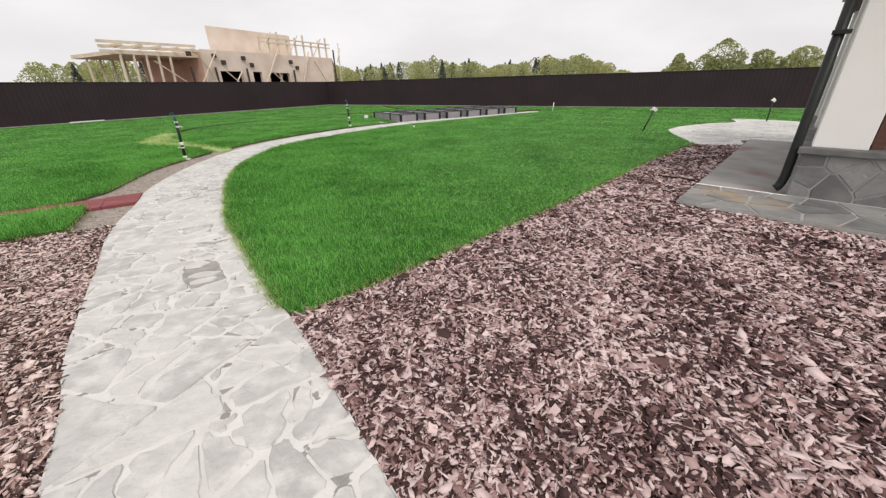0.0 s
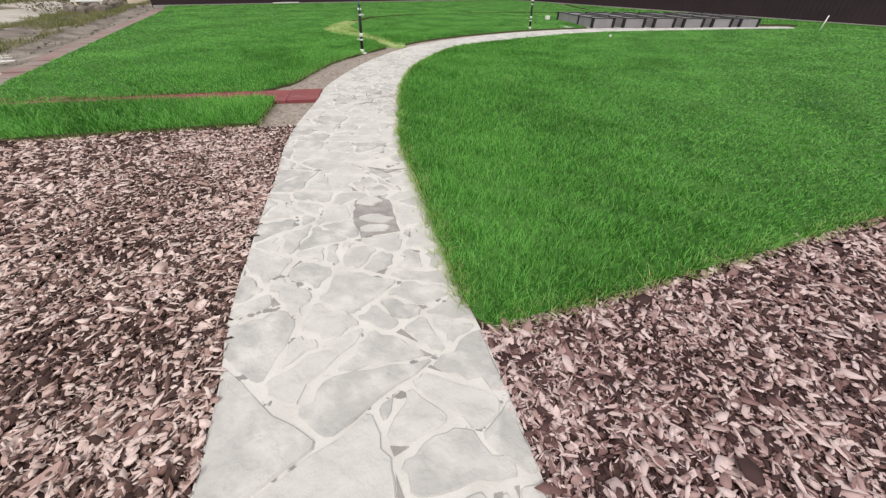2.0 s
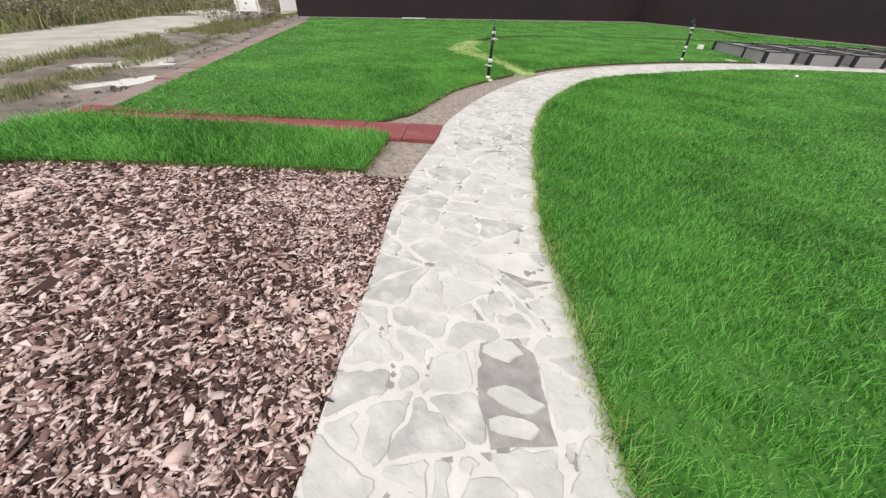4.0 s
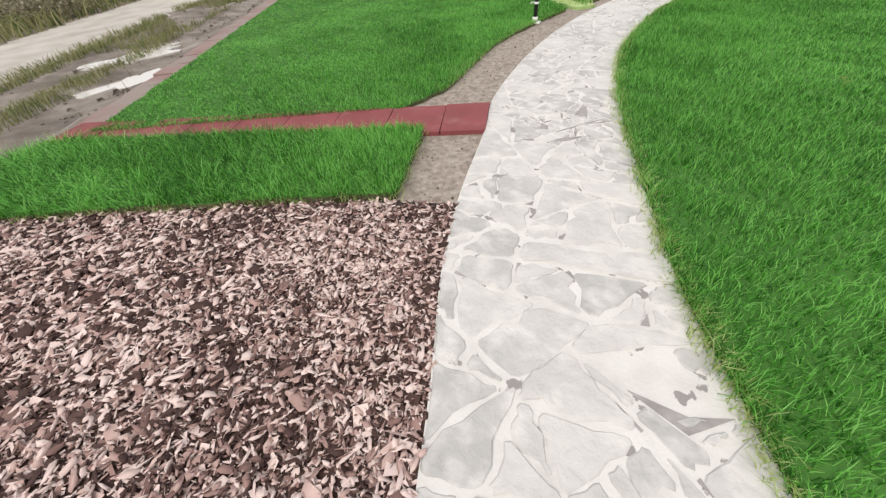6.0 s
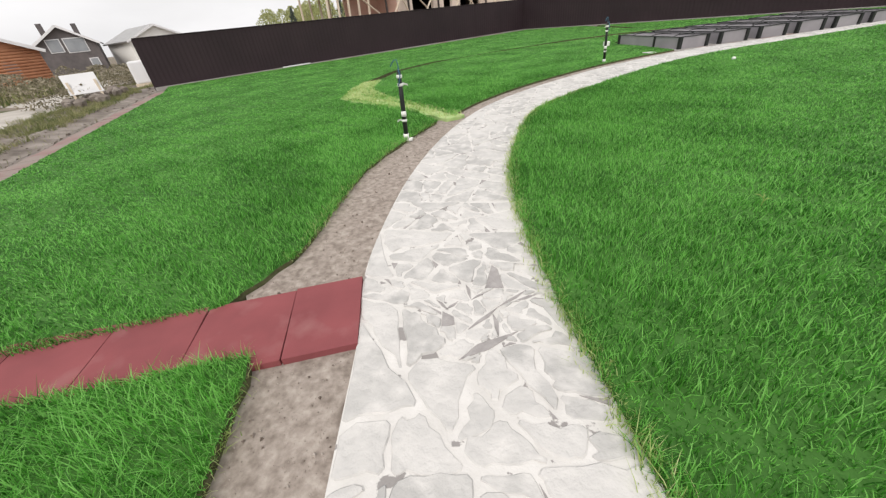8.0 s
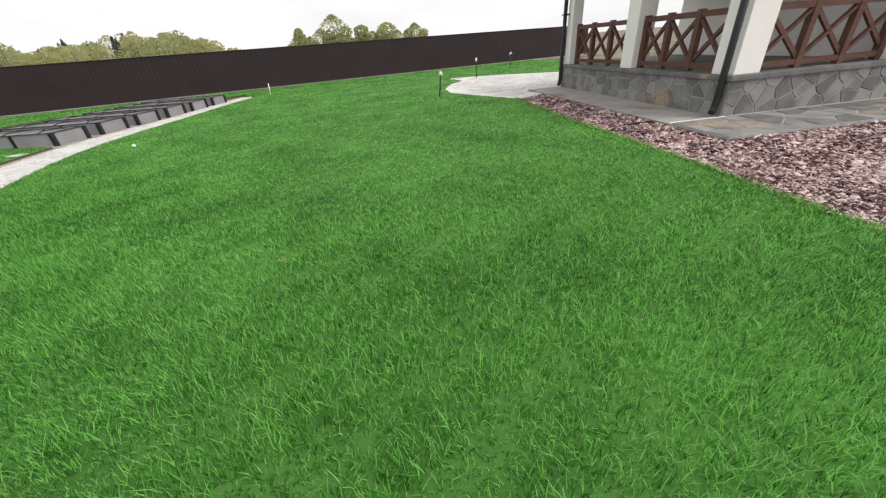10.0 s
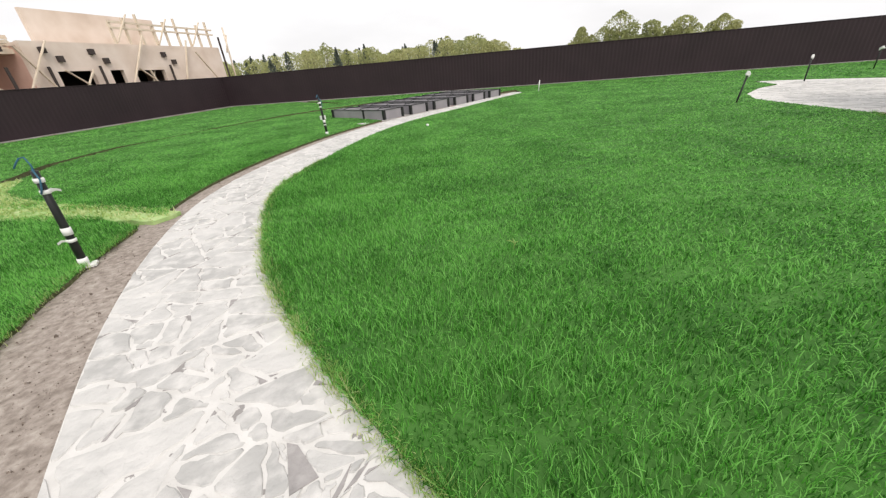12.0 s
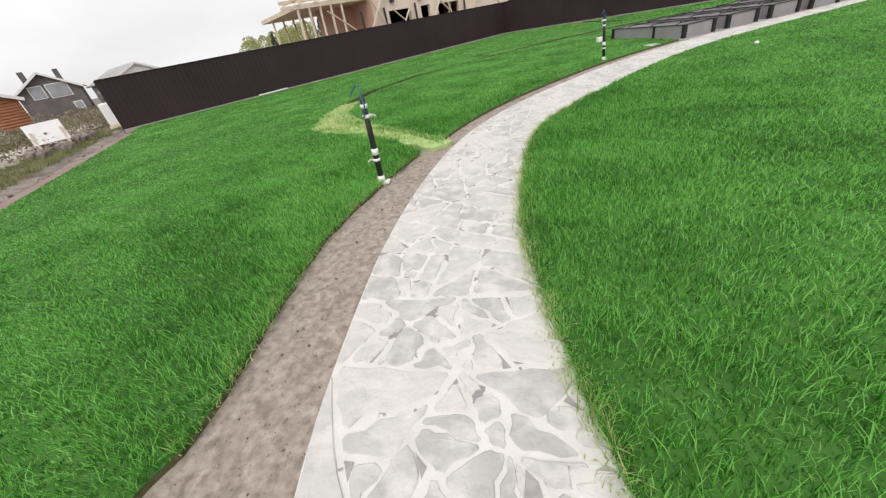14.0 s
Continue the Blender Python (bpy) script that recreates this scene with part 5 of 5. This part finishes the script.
for z in (4.15, 4.45, 4.75):
    part("joist", beam((-14.4, 0.5 + z * 0.1, z), (-7.9, 0.5 + z * 0.1, z + 0.1), 0.12, 0.18), M_TIMBER, site)
for k in range(5):
    part("joist", beam((-13.6 + k * 1.2, -0.4, 4.5), (-13.2 + k * 1.2, 3.5, 4.6), 0.12, 0.16), M_TIMBER, site)
for k in range(9):
    x = -2.5 + k * 1.04
    part("upper_stud", boxm(x - 0.06, 0.1, 4.6, x + 0.06, 0.25, 5.9 + 0.3 * (k % 3)), M_TIMBER, site)
    if k % 3 == 0:
        part("upper_brace", beam((x, 0.0, 4.7), (x + 1.3, 0.0, 6.4), 0.1, 0.06), M_TIMBER, site)
for z in (5.5, 5.85):
    part("upper_rail", boxm(-2.6, 0.05, z, 6.3, 0.12, z + 0.12), M_TIMBER, site)
part("upper_wall", boxm(-5.0, 3.5, 4.55, 4.0, 3.7, 6.8), M_OSB, site)
part("scaffold_pole", tube([(7.2, -0.2, 0), (7.5, -0.1, 6.2)], 0.07, 8), M_TIMBER, site)
part("scaffold_pole", tube([(6.6, -0.6, 4.2), (7.6, -0.2, 5.6)], 0.06, 8), M_TIMBER, site)


# ---------------------------------------------------------------- far houses
def gable_house(name, label, x, y, rz, w, d, h, rise, wall, roof, wins):
    t = tagged(empty(name, x, y, -0.3, rz), label, "house")
    bm = boxm(-w / 2, 0, 0, w / 2, d, h)
    a, b, c = bm.verts.new((-w / 2, 0, h)), bm.verts.new((w / 2, 0, h)), bm.verts.new((0, 0, h + rise))
    bm.faces.new((a, b, c))
    a2, b2, c2 = bm.verts.new((-w / 2, d, h)), bm.verts.new((w / 2, d, h)), bm.verts.new((0, d, h + rise))
    bm.faces.new((b2, a2, c2))
    bmesh.ops.remove_doubles(bm, verts=bm.verts, dist=0.001)
    part("wall", bm, wall, t)
    sl = math.hypot(w / 2, rise)
    ang = math.degrees(math.atan2(rise, w / 2))
    for sgn in (-1, 1):
        part("roof", boxm(-0.6 if sgn < 0 else -sl, -0.6, 0, sl if sgn < 0 else 0.6, d + 0.6, 0.18, 0, pose(sgn * (w / 2), 0, h, 0, -sgn * -ang if sgn > 0 else -ang, 0)), roof, t)
        part("barge_board", boxm(-0.6 if sgn < 0 else -sl, -0.68, -0.12, sl if sgn < 0 else 0.6, -0.6, 0.2, 0, pose(sgn * (w / 2), 0, h, 0, -sgn * -ang if sgn > 0 else -ang, 0)), M_WHITE, t, "white barge board")
    for wx, wz, ww, wh in wins:
        p_ = part("window", boxm(wx - ww / 2 - 0.12, -0.08, wz - 0.12, wx + ww / 2 + 0.12, -0.01, wz + wh + 0.12), M_WHITE, t)
        part("pane", boxm(wx - ww / 2, -0.12, wz, wx + ww / 2, -0.085, wz + wh), M_GLASS, p_)
    return t


def facing(azim, dist):
    """The place at that azimuth and distance from the walk's end, and the turn that shows its gable to it."""
    return (-3.7 + dist * math.cos(radians(azim)), 4.3 + dist * math.sin(radians(azim)), azim - 90)


x, y, rz = facing(164.6, 62)
gable_house("log_house", "orange log house with pale gable trim", x, y, rz + 8, 8.5, 9, 3.2, 1.9, M_LOG, M_ROOF, [(1.5, 1.0, 1.0, 1.2)])
log_house = bpy.data.objects["log_house"]
for k in range(12):
    z = 0.15 + 0.29 * k
    w = 4.35 if z < 3.2 else 4.2 * (1 - (z - 3.2) / 1.9)
    part("log", tube([(-w, -0.04, z), (w, -0.04, z)], 0.15, 8), M_LOG, log_house)
    part("log", tube([(4.2, 0.0, z), (4.2, 9.0, z)], 0.15, 8), M_LOG, log_house)
x, y, rz = facing(158.3, 92)
gable_house("grey_house", "dark grey house with white framed gable windows", x, y, rz - 5, 8.0, 10, 4.2, 2.5, M_HOUSEDARK, M_HOUSEDARK, [(-1.4, 3.2, 1.6, 1.7), (1.3, 3.0, 2.6, 1.9), (2.6, 0.8, 1.0, 1.0)])
grey_house = bpy.data.objects["grey_house"]
part("chimney", boxm(-2.6, 3.0, 4.2, -1.9, 3.7, 7.4), M_HOUSEDARK, grey_house)
part("chimney", boxm(1.6, 5.0, 4.2, 2.3, 5.7, 7.2), M_HOUSEDARK, grey_house)
x, y, rz = facing(150.3, 92)
gable_house("pale_house", "low house with a pale grey roof behind the fence", x, y, rz + 20, 9.0, 12, 3.8, 2.0, M_RENDER, M_ROOF, [])
x, y, rz = facing(144.5, 100)
gable_house("shed", "low dark roofed shed behind the fence", x, y, rz + 30, 14, 9, 3.2, 0.7, M_HOUSEDARK, M_DARK, [])


# ---------------------------------------------------------------- trees
def crown(r, cx, cy, base, height, width, count, size, shape):
    """Leaf clumps as small bent triangles filling a ragged crown."""
    h = r.uniform(0, 1, count) ** 0.8
    if shape == "conifer":
        rad = width / 2 * (1 - h) ** 0.9 * r.uniform(0.3, 1.05, count)
    else:
        lobes = 1 + 0.3 * np.sin(h * 9 + r.uniform(0, 6))
        rad = width / 2 * np.sqrt(np.clip(1 - (2 * h - 0.9) ** 2 * 0.85, 0.02, 1)) * lobes * r.uniform(0.35, 1.05, count) ** 0.6
    a = r.uniform(0, 2 * np.pi, count)
    c = np.stack([cx + rad * np.cos(a), cy + rad * np.sin(a), base + h * height], 1)
    e1 = r.normal(0, 1, (count, 3))
    e1 /= np.linalg.norm(e1, axis=1)[:, None]
    e2 = np.cross(e1, r.normal(0, 1, (count, 3)))
    e2 /= np.linalg.norm(e2, axis=1)[:, None]
    s = (size * r.uniform(0.5, 1.3, count))[:, None]
    v = np.stack([c - e1 * s, c + e2 * s * 0.6, c + e1 * s, c - e2 * s * 0.6], 1).reshape(-1, 3)
    return v, (np.arange(count)[:, None] * 4 + np.array([0, 1, 2, 3])).ravel(), np.full(count, 4)


r = np.random.default_rng(88)
shrubs = []
for k in range(46):
    t = r.uniform(14, 46)
    q = KERB_A + kd * t + ko * (r.uniform(9.5, 16) if k % 3 else r.uniform(4.4, 5.2) if t > 20 else 10.0)
    shrubs.append(crown(r, q[0], q[1], -0.3, r.uniform(0.7, 1.5), r.uniform(1.4, 2.8), 700, 0.06, "leafy"))
tagged(bulk_mesh("roadside_shrubs", *join(shrubs), M_BRUSH), "low dry grey brown shrubs along the road", "shrubs", kind="stuff")

r = np.random.default_rng(90)
leafy, needle, tv, tf = [], [], [], []
for k in range(300):
    azim = r.uniform(67, 138)
    dist = r.uniform(112, 165)
    x, y = dist * math.cos(radians(azim)), dist * math.sin(radians(azim))
    h = (0.047 + 0.007 * math.sin(azim * 0.35) + 0.004 * math.sin(azim * 1.3)) * dist + 1.4 + r.normal(0, 0.45)
    if azim < 71:
        h *= 0.55 + 0.1 * (azim - 67)
    if r.uniform() < 0.2 and azim > 76:
        hh = h * r.uniform(0.95, 1.14)
        needle.append(crown(r, x, y, 0.4, hh, 4.6, 420, 0.3, "conifer"))
    else:
        leafy.append(crown(r, x, y, 0.3, h, r.uniform(4.5, 8), 400, 0.3, "leafy"))
    o = len(tv)
    for z, rr in ((-0.3, 0.16), (h * 0.8, 0.05)):
        tv += [(x + rr * math.cos(q), y + rr * math.sin(q), z) for q in (0, 2.1, 4.2)]
    tf += [(o + i, o + (i + 1) % 3, o + 3 + (i + 1) % 3, o + 3 + i) for i in range(3)]
tagged(bulk_mesh("far_woods", *join(leafy), M_LEAF_HAZE), "far belt of yellow green spring woodland", "woods", kind="stuff")
tagged(bulk_mesh("far_conifers", *join(needle), M_CONIFER_HAZE), "dark conifers standing in the far woodland", "woods", kind="stuff")
tagged(mesh_object("far_trunks", tv, tf, M_TRUNK), "thin trunks in the far woodland", "woods", kind="stuff")


def tree(azim, dist, height, width, label, seed):
    r = np.random.default_rng(seed)
    x, y = dist * math.cos(radians(azim)), dist * math.sin(radians(azim))
    t = tagged(empty("tree", x, y, -0.1, 0), label, "tree")
    bm = tube([(0, 0, 0), (0.05, 0.02, height * 0.35), (0.0, 0.05, height * 0.85)], [0.14, 0.1, 0.03], 8)
    for k in range(7):
        a, z = k * 2.4, height * (0.25 + 0.08 * k)
        q = Vector((math.cos(a), math.sin(a), 0.9))
        limbs = bmesh.new()
        tube([(0.03, 0.03, z), tuple(Vector((0, 0, z)) + q * width * 0.09), tuple(Vector((0, 0, z)) + q * width * 0.19)], [0.05, 0.035, 0.012], 6, limbs)
        part("limb", limbs, M_TRUNK, t)
    part("trunk", bm, M_TRUNK, t)
    lobes = [crown(r, 0, 0, height * 0.15, height * 0.85, width * 0.62, 1500, 0.17, "leafy")]
    for k in range(6):
        a, d = k * 1.05 + r.uniform(0, 0.6), width * r.uniform(0.2, 0.33)
        lobes.append(crown(r, d * math.cos(a), d * math.sin(a), height * r.uniform(0.12, 0.25), height * r.uniform(0.4, 0.66), width * 0.42, 700, 0.16, "leafy"))
    o = bulk_mesh("crown", *join(lobes), M_LEAF_HAZE)
    o.parent = t


tree(61.8, 72, 5.4, 5.0, "rounded green tree beyond the fence", 1)
tree(57.4, 72, 7.0, 7.6, "taller green tree beyond the fence", 2)
tree(53.8, 74, 5.4, 6.2, "yellow green tree beyond the fence", 3)
tree(50.4, 75, 5.6, 6.4, "yellow green tree beyond the fence", 4)
tree(46.5, 78, 5.4, 6.0, "yellow green tree beyond the fence", 5)

# ---------------------------------------------------------------- flags of the garden path
for v, f in flags_near:
    mesh_object("flag", v, f, M_STONE).parent = garden_path
far_flags = mesh_object("flags", far_v, far_f, M_STONE_FAR)
far_flags.parent = garden_path
tagged(far_flags, kind="stuff")
